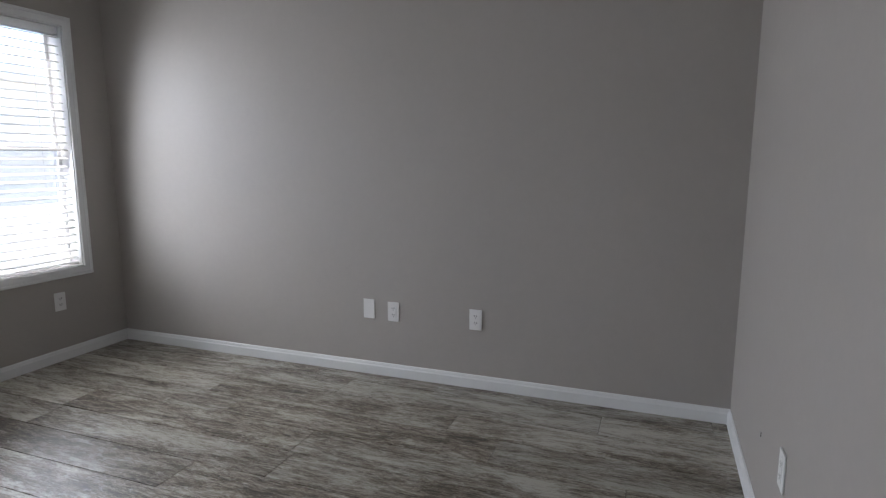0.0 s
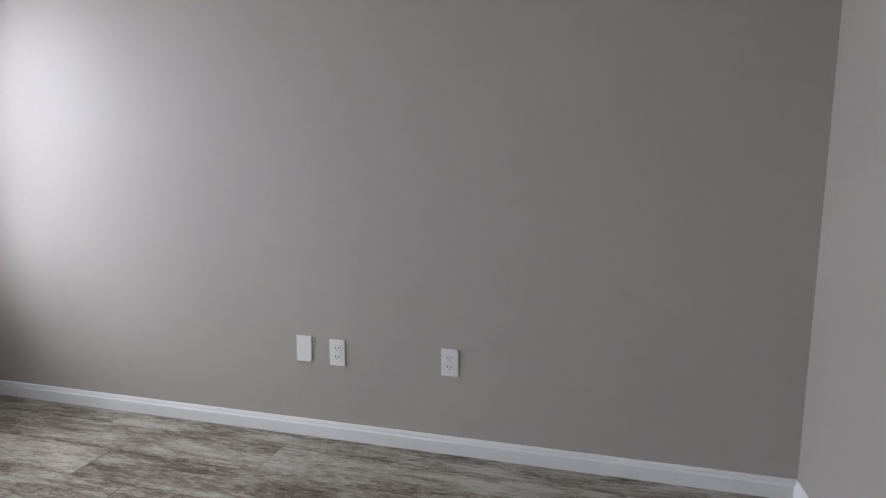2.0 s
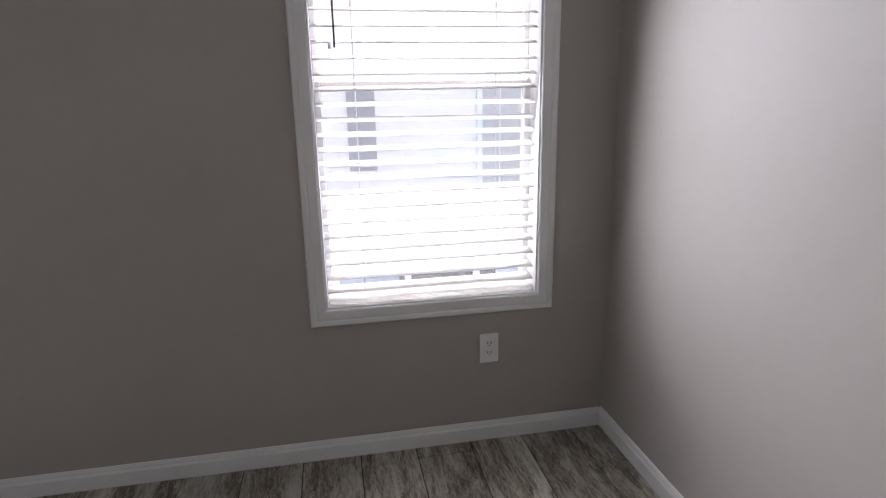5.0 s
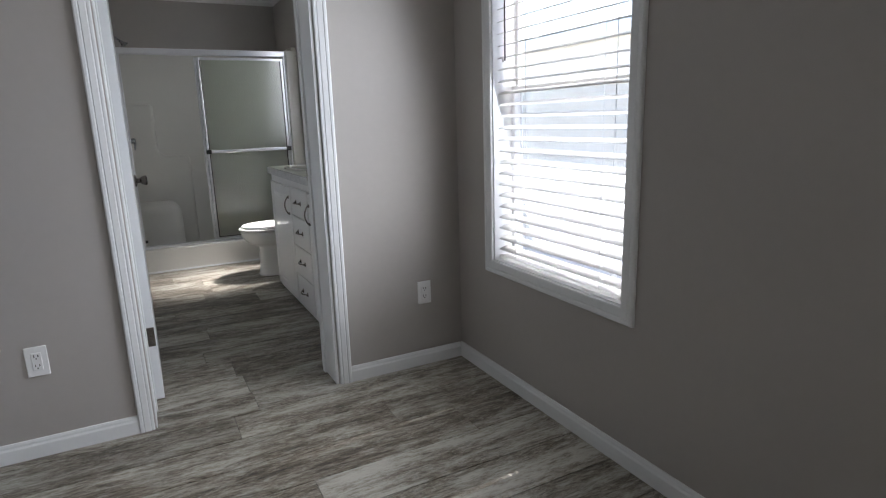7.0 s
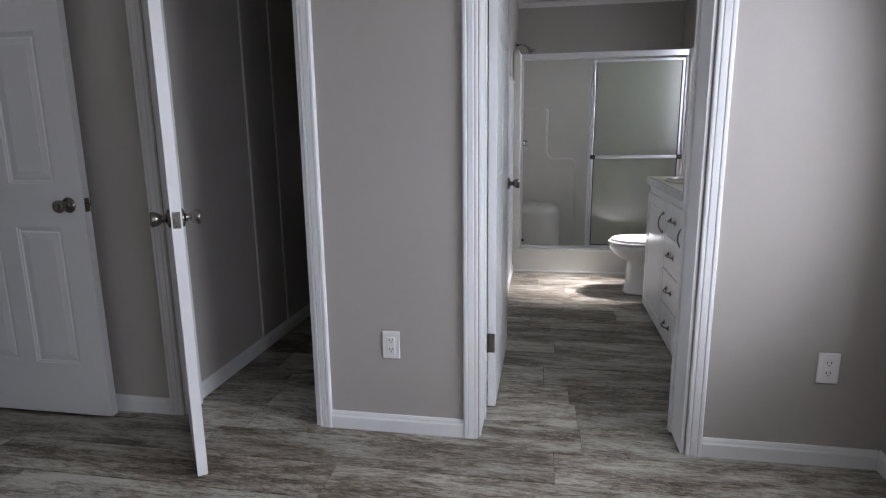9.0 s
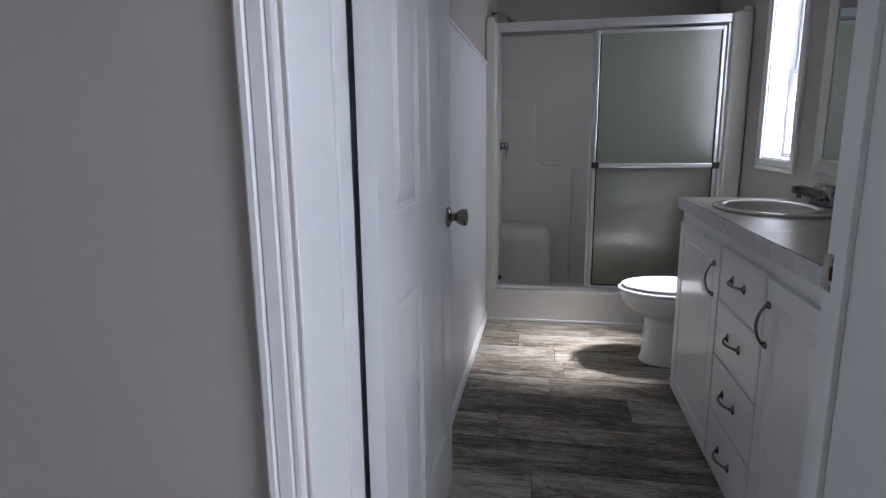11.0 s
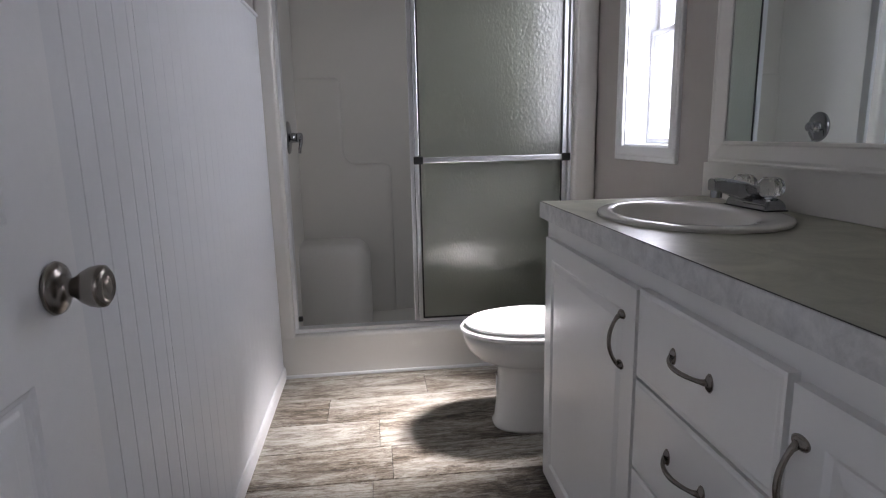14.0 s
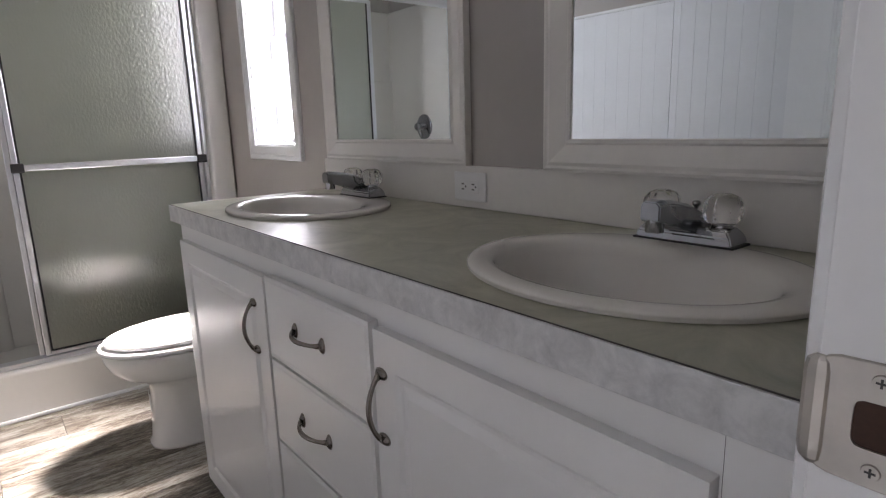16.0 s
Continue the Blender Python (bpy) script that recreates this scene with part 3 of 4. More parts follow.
def window(name, x0, x1, z0, z1, pane, label, mid):
    root = thing(name, label, "window", kind="structure")
    bm = bmesh.new()
    moulding(bm, plane_basis("-y"), x0, z0, x1, z1, WCASE)
    part("casing", bm, TRIM, root)
    bm = bmesh.new()
    t = 0.006
    box(bm, x0, x0 + t, 0.001, 0.149, z0 + t, z1 - t)
    box(bm, x1 - t, x1, 0.001, 0.149, z0 + t, z1 - t)
    box(bm, x0, x1, 0.001, 0.149, z0, z0 + t)
    box(bm, x0, x1, 0.001, 0.149, z1 - t, z1)
    part("lining", bm, VINYL, root)
    for a, b, y in ((z0 + 0.006, mid + 0.011, 0.095), (mid - 0.011, z1 - 0.006, 0.118)):
        w = 0.022
        bm = bmesh.new()
        box(bm, x0 + 0.006, x0 + 0.006 + w, y, y + 0.022, a, b, bevel=0.003)
        box(bm, x1 - 0.006 - w, x1 - 0.006, y, y + 0.022, a, b, bevel=0.003)
        box(bm, x0 + 0.006 + w, x1 - 0.006 - w, y, y + 0.022, a, a + w, bevel=0.003)
        box(bm, x0 + 0.006 + w, x1 - 0.006 - w, y, y + 0.022, b - w, b, bevel=0.003)
        sash = part("sash", bm, VINYL, root)
        g = part("pane", boxed(x0 + w, x1 - w, y + 0.009, y + 0.013, a + w - 0.004, b - w + 0.004), pane, sash)
        g.visible_shadow = pane is not CLEAR
    if pane is CLEAR:
        a, b, c, d, y = x0 + 0.010, x1 - 0.010, z0 + 0.010, mid + 0.008, 0.1425
        bm = bmesh.new()
        box(bm, a, a + 0.014, y, y + 0.005, c, d)
        box(bm, b - 0.014, b, y, y + 0.005, c, d)
        box(bm, a + 0.014, b - 0.014, y, y + 0.005, c, c + 0.014)
        box(bm, a + 0.014, b - 0.014, y, y + 0.005, d - 0.014, d)
        fr = part("screen_frame", bm, VINYL, root)
        bm = bmesh.new()
        bm.faces.new([bm.verts.new(p) for p in ((a + 0.013, y + 0.0025, c + 0.013), (b - 0.013, y + 0.0025, c + 0.013), (b - 0.013, y + 0.0025, d - 0.013), (a + 0.013, y + 0.0025, d - 0.013))])
        part("mesh", bm, MESH, fr, "fine grey insect mesh")
    return root


window("window_1", *WIN[0], *WIN_Z, CLEAR, "white single-hung bedroom window with moulded casing", 1.345)
window("window_2", *WIN[1], *WIN_Z, CLEAR, "white single-hung bedroom window beside the corner", 1.345)
window("window_3", *BWIN, *BWIN_Z, FROST, "narrow white bathroom window with obscure glass", 1.50)


def slat_mesh(w):
    """A blind slat with its two cord holes, slightly crowned; x 0..w, depth along y."""
    bm = bmesh.new()
    xs = [0.0, 0.1245, 0.1395, w - 0.1395, w - 0.1245, w]
    ys = [-0.025, -0.018, -0.011, 0.004, 0.016, 0.025]

    def z(y):
        return 0.0028 * (1 - (y / 0.025) ** 2)

    for s, dz in ((1, 0.0013), (-1, -0.0013)):
        for i in range(5):
            for k in range(5):
                if i in (1, 3) and k == 2:
                    continue
                q = [(xs[i], ys[k]), (xs[i + 1], ys[k]), (xs[i + 1], ys[k + 1]), (xs[i], ys[k + 1])]
                bm.faces.new([bm.verts.new((a, b, z(b) + dz)) for a, b in q])
    for b in (-0.025, 0.025):
        bm.faces.new([bm.verts.new(p) for p in ((0, b, -0.0013), (w, b, -0.0013), (w, b, 0.0013), (0, b, 0.0013))])
    for a in (0, w):
        bm.faces.new([bm.verts.new((a, b, z(b) - 0.0013)) for b in ys] + [bm.verts.new((a, b, z(b) + 0.0013)) for b in ys[::-1]])
    bmesh.ops.remove_doubles(bm, verts=bm.verts, dist=1e-6)
    return bm


def blind(x0, x1):
    w = x1 - x0 - 0.018
    root = thing("window_blind", "white horizontal slatted blind, lowered with slats open", "blind", pose(x0 + 0.009, 0.048, 0), group="bedroom window blinds")
    part("headrail", boxed(0, w, -0.028, 0.028, WIN_Z[1] - 0.055, WIN_Z[1] - 0.008, bevel=0.004), BLIND, root)
    first = part("slat", slat_mesh(w), BLIND, root)
    z, n = 0.640, 0
    while z < WIN_Z[1] - 0.06:
        ob = first if n == 0 else new("slat", first.data)
        ob.parent = root
        ob.matrix_local = pose(0, 0, z, 16 + 0.8 * math.sin(n * 2.3), 0.18 * math.sin(n * 1.7))
        z += 0.0492
        n += 1
    part("bottom_rail", boxed(0, w, -0.026, 0.026, 0.5898, 0.609, bevel=0.005), BLIND, root)
    for cx in (0.132, w - 0.132):
        for cy in (-0.027, 0.027):
            bm = bmesh.new()
            cyl(bm, (cx, cy, 0.604), (cx, cy, WIN_Z[1] - 0.03), 0.0009 if cy < 0 else 0.0018, n=6)
            part("cord", bm, BLIND if cy < 0 else CORD, root)
    bm = bmesh.new()
    tube(bm, [(0.072, -0.034, WIN_Z[1] - 0.04), (0.073, -0.036, 1.75), (0.074, -0.036, 1.455)], 0.0035, 8)
    part("wand", bm, WAND, root, "dark tilt wand")
    bm = bmesh.new()
    lathe(bm, [(0.002, 0), (0.006, 0.004), (0.006, 0.014), (0.002, 0.02)], pose(0.058, -0.034, 1.45), 12)
    part("tassel", bm, BLIND, root)
    return root


blind(*WIN[0])
blind(*WIN[1])

# ---- outlets ----


def outlet(facing, place, label, blank=False, turned=False):
    m = Matrix.Translation(place) @ plane_basis(facing)
    if turned:
        m = m @ pose(0, 0, 0, 0, 0, 90)
    root = thing("wall_plate" if blank else "electrical_outlet", label, "blank plate" if blank else "outlet", m, group="" if blank else "wall outlets")
    part("plate", boxed(-0.036, 0.036, -0.058, 0.058, 0.0, 0.006, bevel=0.0025), PLATE, root)
    if blank:
        for v in (-0.042, 0.042):
            bm = bmesh.new()
            cyl(bm, (0, v, 0.0055), (0, v, 0.0068), 0.0032, n=12)
            part("screw", bm, PLATE, root)
        return root
    part("face", boxed(-0.0165, 0.0165, -0.034, 0.034, 0.004, 0.0078, bevel=0.0012), PLATE, root)
    for v in (-0.019, 0.019):
        bm = bmesh.new()
        for u in (-0.0065, 0.0065):
            box(bm, u - 0.0016, u + 0.0016, v - 0.001, v + 0.008, 0.0074, 0.0081)
        cyl(bm, (0, v - 0.007, 0.0074), (0, v - 0.007, 0.0081), 0.0026, n=10)
        part("slots", bm, SLOT, root)
    return root


outlet("-x", (XE, -1.949, 0.400), "blank white wall plate on the greige wall", blank=True)
outlet("-x", (XE, -2.107, 0.394), "white duplex outlet beside a blank plate")
outlet("-x", (XE, -2.607, 0.395), "white duplex outlet on the bare greige wall")
outlet("-y", (3.084, 0, 0.381), "white duplex outlet below the corner window")
outlet("+x", (0, -0.211, 0.381), "white duplex outlet beside the bathroom doorway")
outlet("+x", (0, -1.830, 0.383), "white duplex outlet between the two doorways")
outlet("+y", (2.393, YS, 0.380), "white duplex outlet low on the entry wall")
outlet("-y", (-1.238, -0.012, 0.970), "white outlet lying sideways on the backsplash", turned=True)
bm = bmesh.new()
box(bm, 2.755, 2.759, YS, YS + 0.0015, 0.313, 0.329)
tagged(part("wall_scuff", bm, SLOT), "tiny dark nick in the wall paint", "scuff")

# ---- doors ----
PANEL_RINGS = ((0.004, 0.0035), (0.009, 0.0045), (0.013, 0.0085), (0.019, 0.0090), (0.024, 0.0060), (0.046, 0.0030), (0.049, 0.0022))


def knob(m, parent, sides=(1, -1), t=0.035):
    """A tulip knob with its rose on each face of a leaf whose front lies at y = 0."""
    for s in sides:
        base = m @ (pose(0, 0, 0, 90) if s == 1 else pose(0, t, 0, -90))
        bm = bmesh.new()
        lathe(bm, [(0.031, 0), (0.033, 0.003), (0.031, 0.007), (0.022, 0.011), (0.013, 0.014), (0.012, 0.022), (0.014, 0.027), (0.020, 0.034), (0.0245, 0.043), (0.0262, 0.052), (0.0255, 0.058), (0.020, 0.062), (0.010, 0.060), (0.004, 0.058)], base, 28)
        part("knob", bm, NICKEL, parent, "satin nickel tulip knob", True)


def leaf(name, label, m, w, h, panels, knob_at, hinge_z, rings=PANEL_RINGS):
    root = thing(name, label, "door", m, kind="structure")
    t = 0.035
    bm = bmesh.new()
    panelled(bm, w, h, t, panels, rings)
    part("leaf", bm, DOORW, root)
    knob(Matrix.Translation((knob_at, 0, 0.94)), root)
    bm = bmesh.new()
    box(bm, w - 0.0005, w + 0.0015, t / 2 - 0.0125, t / 2 + 0.0125, 0.912, 0.968, bevel=0.0005, seg=1)
    cyl(bm, (w + 0.001, t / 2, 0.94), (w + 0.010, t / 2, 0.94), 0.0085, 0.007, 14)
    part("latch", bm, NICKEL, root)
    for z in hinge_z:
        bm = bmesh.new()
        box(bm, -0.0018, 0.0006, 0.004, t - 0.001, z - 0.044, z + 0.044, bevel=0.0004, seg=1)
        cyl(bm, (-0.004, t + 0.003, z - 0.044), (-0.004, t + 0.003, z + 0.044), 0.005, n=12)
        for dz in (-0.03, 0.0, 0.03):
            cyl(bm, (-0.0018, 0.018 + 0.006 * (dz == 0), z + dz), (-0.0028, 0.018 + 0.006 * (dz == 0), z + dz), 0.0035, n=10)
        part("hinge", bm, NICKEL, root)
    return root


def six(w):
    a, b, c, d = 0.125 * w / 0.8, 0.355 * w / 0.8, 0.445 * w / 0.8, 0.675 * w / 0.8
    return [(u0, v0, u1, v1) for u0, u1 in ((a, b), (c, d)) for v0, v1 in ((0.235, 0.845), (1.028, 1.625), (1.735, 1.925))]


leaf("door_1", "white six-panel bathroom door, open against the panelled wall", pose(-0.262, -1.427, 0.012, 0, 0, 180), 0.80, 2.015, six(0.80), 0.742, (0.30, 1.80))
leaf("door_2", "narrow white closet door standing half open", pose(0.010, -2.777, 0.012, 0, 0, 36.9), 0.550, 2.015, six(0.550), 0.490, (0.30, 1.80))
leaf("door_3", "white six-panel entry door folded open against the wall", pose(0.088, -3.868, 0.012, 0, 0, 90), 0.774, 2.015, six(0.774), 0.706, (0.30, 1.05, 1.80))

# ---- vanity ----
VX0, VX1, VY, CZ = -1.985, -0.262, -0.516, 0.915
vanity = thing("vanity_cabinet", "long white bathroom vanity with two doors and four drawers", "vanity")
part("body", boxed(VX0, VX1, VY, -0.006, 0.0, 0.745, bevel=0.003), CABW, vanity)
bm = bmesh.new()
box(bm, VX0, VX1, VY, VY + 0.018, 0.742, 0.866, bevel=0.002)
box(bm, VX0, VX0 + 0.018, VY + 0.018, -0.006, 0.742, 0.866, bevel=0.002)
part("face_frame", bm, CABW, vanity)
part("filler", boxed(-0.352, VX1, VY - 0.004, VY, 0.035, 0.864, bevel=0.001), CABW, vanity)
part("seam", boxed(-0.3532, -0.3525, VY - 0.0015, VY - 0.0002, 0.036, 0.864), SEAM, vanity)


def pull(m, parent):
    """An arched bar pull 0.115 long on its own x axis, standing off along -y."""
    pts, rad = [], []
    for k in range(15):
        s = k / 14
        x = -0.056 + 0.112 * s
        pts.append(m @ Vector((x, -0.004 - 0.024 * math.sin(math.pi * s) ** 0.65, 0)))
        rad.append(0.0029 + 0.0016 * math.sin(math.pi * s) + 0.0038 * abs(2 * s - 1) ** 8)
    bm = bmesh.new()
    tube(bm, pts, rad, 10)
    for x in (-0.056, 0.056):
        lathe(bm, [(0.011, 0.0), (0.0115, 0.002), (0.009, 0.005), (0.005, 0.008)], m @ Matrix.Translation((x, 0, 0)) @ pose(0, 0, 0, 90), 16, sx=0.9, sy=1.4)
    part("handle", bm, NICKEL, parent, "satin nickel arched pull", True)


CAB_RINGS = ((0.003, 0.002), (0.008, 0.0055), (0.014, 0.0055), (0.030, 0.0010))


def front(name, x0, x1, z0, z1, panel):
    bm = bmesh.new()
    w, h = x1 - x0, z1 - z0
    panelled(bm, w, h, 0.018, [(0.058, 0.058, w - 0.058, h - 0.058)] if panel else [(0.006, 0.006, w - 0.006, h - 0.006)], CAB_RINGS if panel else ((0.004, -0.0018), (0.008, -0.0013)), both=False)
    ob = part(name, bm, CABW, vanity)
    ob.matrix_local = Matrix.Translation((x0, VY - 0.0185, z0))
    return ob


d = front("door", -1.945, -1.331, 0.035, 0.815, True)
pull(pose(0.553, 0, 0.655, 0, 90), d)
d = front("door", -0.893, -0.356, 0.035, 0.815, True)
pull(pose(0.022, 0, 0.655, 0, 90), d)
for z0, z1 in ((0.642, 0.822), (0.444, 0.635), (0.246, 0.437), (0.042, 0.239)):
    d = front("drawer", -1.317, -0.905, z0, z1, False)
    pull(pose(0.195, 0, (z1 - z0) / 2 + 0.004), d)

C1, C2, CY, CA, CB = -1.595, -0.602, -0.285, 0.232, 0.190
ctop = thing("countertop", "grey stone-look laminate countertop with a pale marbled edge", "countertop")
bm = bmesh.new()
xs = [-2.005, C1 - 0.27, C1 + 0.27, C2 - 0.27, C2 + 0.27, -0.252]
y0, y1 = -0.535, -0.006
for i, (a, b) in enumerate(zip(xs, xs[1:])):
    if i in (1, 3):
        cx, n = (a + b) / 2, 64
        inner, outer = [], []
        for k in range(n):
            an = 2 * math.pi * k / n
            ca, sa = math.cos(an), math.sin(an)
            inner.append(bm.verts.new((cx + CA * ca, CY + CB * sa, CZ)))
            hx, hy = (b - a) / 2, (y1 - CY if sa > 0 else CY - y0)
            f = min(hx / max(abs(ca), 1e-6), hy / max(abs(sa), 1e-6))
            outer.append(bm.verts.new((cx + f * ca, CY + f * sa, CZ)))
        for k in range(n):
            bm.faces.new((inner[k], inner[(k + 1) % n], outer[(k + 1) % n], outer[k]))
        for sx_, sy_ in ((a, y0), (a, y1), (b, y0), (b, y1)):
            near = sorted(range(n), key=lambda k: (outer[k].co.xy - Vector((sx_, sy_))).length)[:2]
            if (outer[near[0]].co.xy - Vector((sx_, sy_))).length > 1e-4:
                bm.faces.new((outer[near[0]], outer[near[1]], bm.verts.new((sx_, sy_, CZ))))
    else:
        bm.faces.new([bm.verts.new(p) for p in ((a, y0, CZ), (b, y0, CZ), (b, y1, CZ), (a, y1, CZ))])
bmesh.ops.remove_doubles(bm, verts=bm.verts, dist=1e-4)
part("top", bm, COUNTER, ctop)
bm = bmesh.new()
box(bm, -2.005, -0.252, -0.5385, -0.5355, 0.866, CZ - 0.001, bevel=0.0008, seg=1)
box(bm, -2.0085, -2.0055, -0.5355, -0.006, 0.866, CZ - 0.001, bevel=0.0008, seg=1)
part("edge", bm, EDGE, ctop, "pale marbled laminate edge strip")
part("seam", boxed(-2.005, -0.252, -0.5360, -0.5348, CZ - 0.0010, CZ + 0.0005), SEAM, ctop)
bm = bmesh.new()
box(bm, -2.005, -0.252, -0.533, -0.520, 0.8665, 0.872)
part("underside", bm, SPLASH, ctop)

splash = thing("backsplash", "low white laminate backsplash behind the countertop", "backsplash", kind="structure")
part("board", boxed(-2.005, -0.252, -0.0115, -0.0005, CZ + 0.001, 1.021, bevel=0.0012, seg=1), SPLASH, splash)


def basin(cx):
    root = thing("wash_basin", "oval bone-coloured drop-in basin set in the countertop", "sink", pose(cx, CY, CZ), group="vanity basins")
    bm = bmesh.new()
    rings = [(0.251, 0.206, 0, 0.0005), (0.253, 0.208, 0, 0.0025), (0.2515, 0.2065, 0, 0.0040), (0.2535, 0.2085, 0, 0.0055), (0.2525, 0.2075, 0, 0.0090), (0.248, 0.203, 0, 0.0115), (0.238, 0.193, 0, 0.0130),
             (0.222, 0.172, -0.010, 0.0130), (0.208, 0.153, -0.018, 0.0105), (0.201, 0.145, -0.022, 0.004), (0.196, 0.140, -0.023, -0.010), (0.189, 0.134, -0.024, -0.035), (0.173, 0.120, -0.026, -0.080), (0.140, 0.095, -0.028, -0.118), (0.090, 0.060, -0.028, -0.140), (0.030, 0.020, -0.028, -0.147)]
    n, loops = 72, []
    for ra, rb, oy, z in rings:
        loops.append([(ra * math.cos(2 * math.pi * k / n), rb * math.sin(2 * math.pi * k / n) + oy, z) for k in range(n)])
    rows = [[bm.verts.new(p) for p in lp] for lp in loops]
    for p, q in zip(rows, rows[1:]):
        for k in range(n):
            bm.faces.new((p[k], p[(k + 1) % n], q[(k + 1) % n], q[k]))
    bm.faces.new(rows[-1])
    part("bowl", bm, BONE, root, "", True)
    bm = bmesh.new()
    lathe(bm, [(0.024, -0.1465), (0.024, -0.144), (0.018, -0.143), (0.016, -0.146)], pose(0, -0.028, 0), 20)
    part("drain", bm, CHROME, root, "chrome drain", True)
    bm = bmesh.new()
    box(bm, -0.165, -0.135, -0.148, -0.143, 0.0085, 0.0122)
    part("overflow", bm, BONE, root)
    return root


def faucet(cx):
    root = thing("faucet", "chrome centre-set faucet with clear acrylic knob handles", "faucet", pose(cx, -0.098, CZ + 0.0015), group="vanity faucets")
    bm = bmesh.new()
    lo = [(-0.080, -0.030), (0.080, -0.030), (0.080, 0.026), (-0.080, 0.026)]
    loft(bm, [[(x, y, 0.014) for x, y in lo], [(x * 0.97, y * 0.95, 0.026) for x, y in lo], [(x * 0.86, y * 0.74, 0.037) for x, y in lo], [(x * 0.82, y * 0.66, 0.039) for x, y in lo]])
    bmesh.ops.bevel(bm, geom=list(bm.edges), offset=0.0025, segments=2, affect="EDGES")
    part("base", bm, CHROME, root)
    part("gasket", boxed(-0.084, 0.084, -0.031, 0.027, 0.011, 0.0145, bevel=0.001), BLACK, root, "black rubber gasket")
    bm = bmesh.new()
    secs = []
    for y, zt, zb, w in ((0.024, 0.046, 0.018, 0.024), (0.004, 0.060, 0.020, 0.026), (-0.035, 0.076, 0.032, 0.023), (-0.075, 0.085, 0.046, 0.020), (-0.105, 0.089, 0.054, 0.018), (-0.121, 0.087, 0.058, 0.016)):
        secs.append([(-w, y, zb), (w, y, zb), (w, y, zt - 0.006), (w * 0.6, y, zt), (-w * 0.6, y, zt), (-w, y, zt - 0.006)])
    loft(bm, secs)
    bmesh.ops.bevel(bm, geom=list(bm.edges), offset=0.002, segments=2, affect="EDGES")
    cyl(bm, (0, -0.106, 0.066), (0, -0.106, 0.040), 0.0135, n=24)
    part("spout", bm, CHROME, root)
    for s in (-1, 1):
        bm = bmesh.new()
        lathe(bm, [(0.017, 0.036), (0.015, 0.043), (0.011, 0.050)], pose(0.051 * s, 0.0, 0), 18)
        part("stem", bm, CHROME, root, "", True)
        bm = bmesh.new()
        rings = []
        for z, r in ((0.042, 0.013), (0.046, 0.021), (0.054, 0.0275), (0.066, 0.0300), (0.078, 0.028), (0.087, 0.021), (0.091, 0.012)):
            rings.append([(0.051 * s + r * (1 + 0.05 * (-1) ** k) * math.cos(2 * math.pi * k / 16), r * (1 + 0.05 * (-1) ** k) * math.sin(2 * math.pi * k / 16), z) for k in range(16)])
        loft(bm, rings)
        part("handle", bm, ACRYL, root, "faceted clear acrylic knob")
    bm = bmesh.new()
    cyl(bm, (0, 0.016, 0.042), (0, 0.016, 0.066), 0.0028, n=10)
    lathe(bm, [(0.003, 0.064), (0.007, 0.068), (0.007, 0.073), (0.003, 0.075)], pose(0, 0.016, 0), 14)
    part("lift_rod", bm, CHROME, root, "", True)
    return root


for c in (C1, C2):
    basin(c)
    faucet(c - (0.022 if c == C1 else 0.013))

MIRF = ((0, 0.010), (0.002, 0.014), (0.008, 0.015), (0.012, 0.012), (0.030, 0.017), (0.048, 0.022), (0.055, 0.020), (0.060, 0.022), (0.066, 0.020), (0.066, 0))
for x0, x1 in ((-1.900, -1.311), (-0.927, -0.337)):
    root = thing("wall_mirror", "rectangular mirror in a moulded cream frame", "mirror", group="vanity mirrors")
    bm = bmesh.new()
    moulding(bm, Matrix.Translation((0, -0.0015, 0)) @ plane_basis("-y"), x0, 1.087, x1, 1.88, MIRF)
    part("frame", bm, CREAM, root)
    part("glass", boxed(x0 - 0.012, x1 + 0.012, -0.0105, -0.002, 1.075, 1.892), MIRROR, root)

# ---- toilet ----
TX = -2.355
toilet = thing("toilet", "white porcelain toilet with closed lid beside the vanity", "toilet", pose(TX, 0, 0) @ Matrix.Diagonal((1, 1, 0.98, 1)))


def oval(cy, a, b, z, n=96, flat=0.0, p=1.0):
    """An egg-shaped ring, b to the front (-y)."""
    out = []
    for k in range(n):
        an = 2 * math.pi * k / n
        c, s = math.cos(an), math.sin(an)
        c, s = math.copysign(abs(c) ** p, c), math.copysign(abs(s) ** p, s)
        out.append((a * c, cy + (b * s if s < 0 else (b - flat) * s), z))
    return out


bm = bmesh.new()
loft(bm, [oval(-0.42, 0.108, 0.196, 0.0, p=0.8), oval(-0.42, 0.109, 0.197, 0.010, p=0.8), oval(-0.42, 0.101, 0.188, 0.028, p=0.85), oval(-0.42, 0.096, 0.180, 0.11, p=0.88),
          oval(-0.42, 0.094, 0.176, 0.235, p=0.9), oval(-0.422, 0.098, 0.182, 0.252, p=0.92), oval(-0.428, 0.122, 0.212, 0.270), oval(-0.435, 0.150, 0.246, 0.292), oval(-0.442, 0.171, 0.269, 0.324), oval(-0.445, 0.181, 0.281, 0.358), oval(-0.445, 0.183, 0.285, 0.384), oval(-0.445, 0.176, 0.278, 0.390)])
part("bowl", bm, PORC, toilet, "", True)
bm = bmesh.new()
loft(bm, [oval(-0.455, 0.182, 0.280, 0.394, flat=0.05), oval(-0.455, 0.187, 0.285, 0.399, flat=0.05), oval(-0.455, 0.187, 0.285, 0.408, flat=0.05), oval(-0.455, 0.183, 0.281, 0.412, flat=0.05)])
part("seat", bm, SEATW, toilet, "white plastic seat")
bm = bmesh.new()
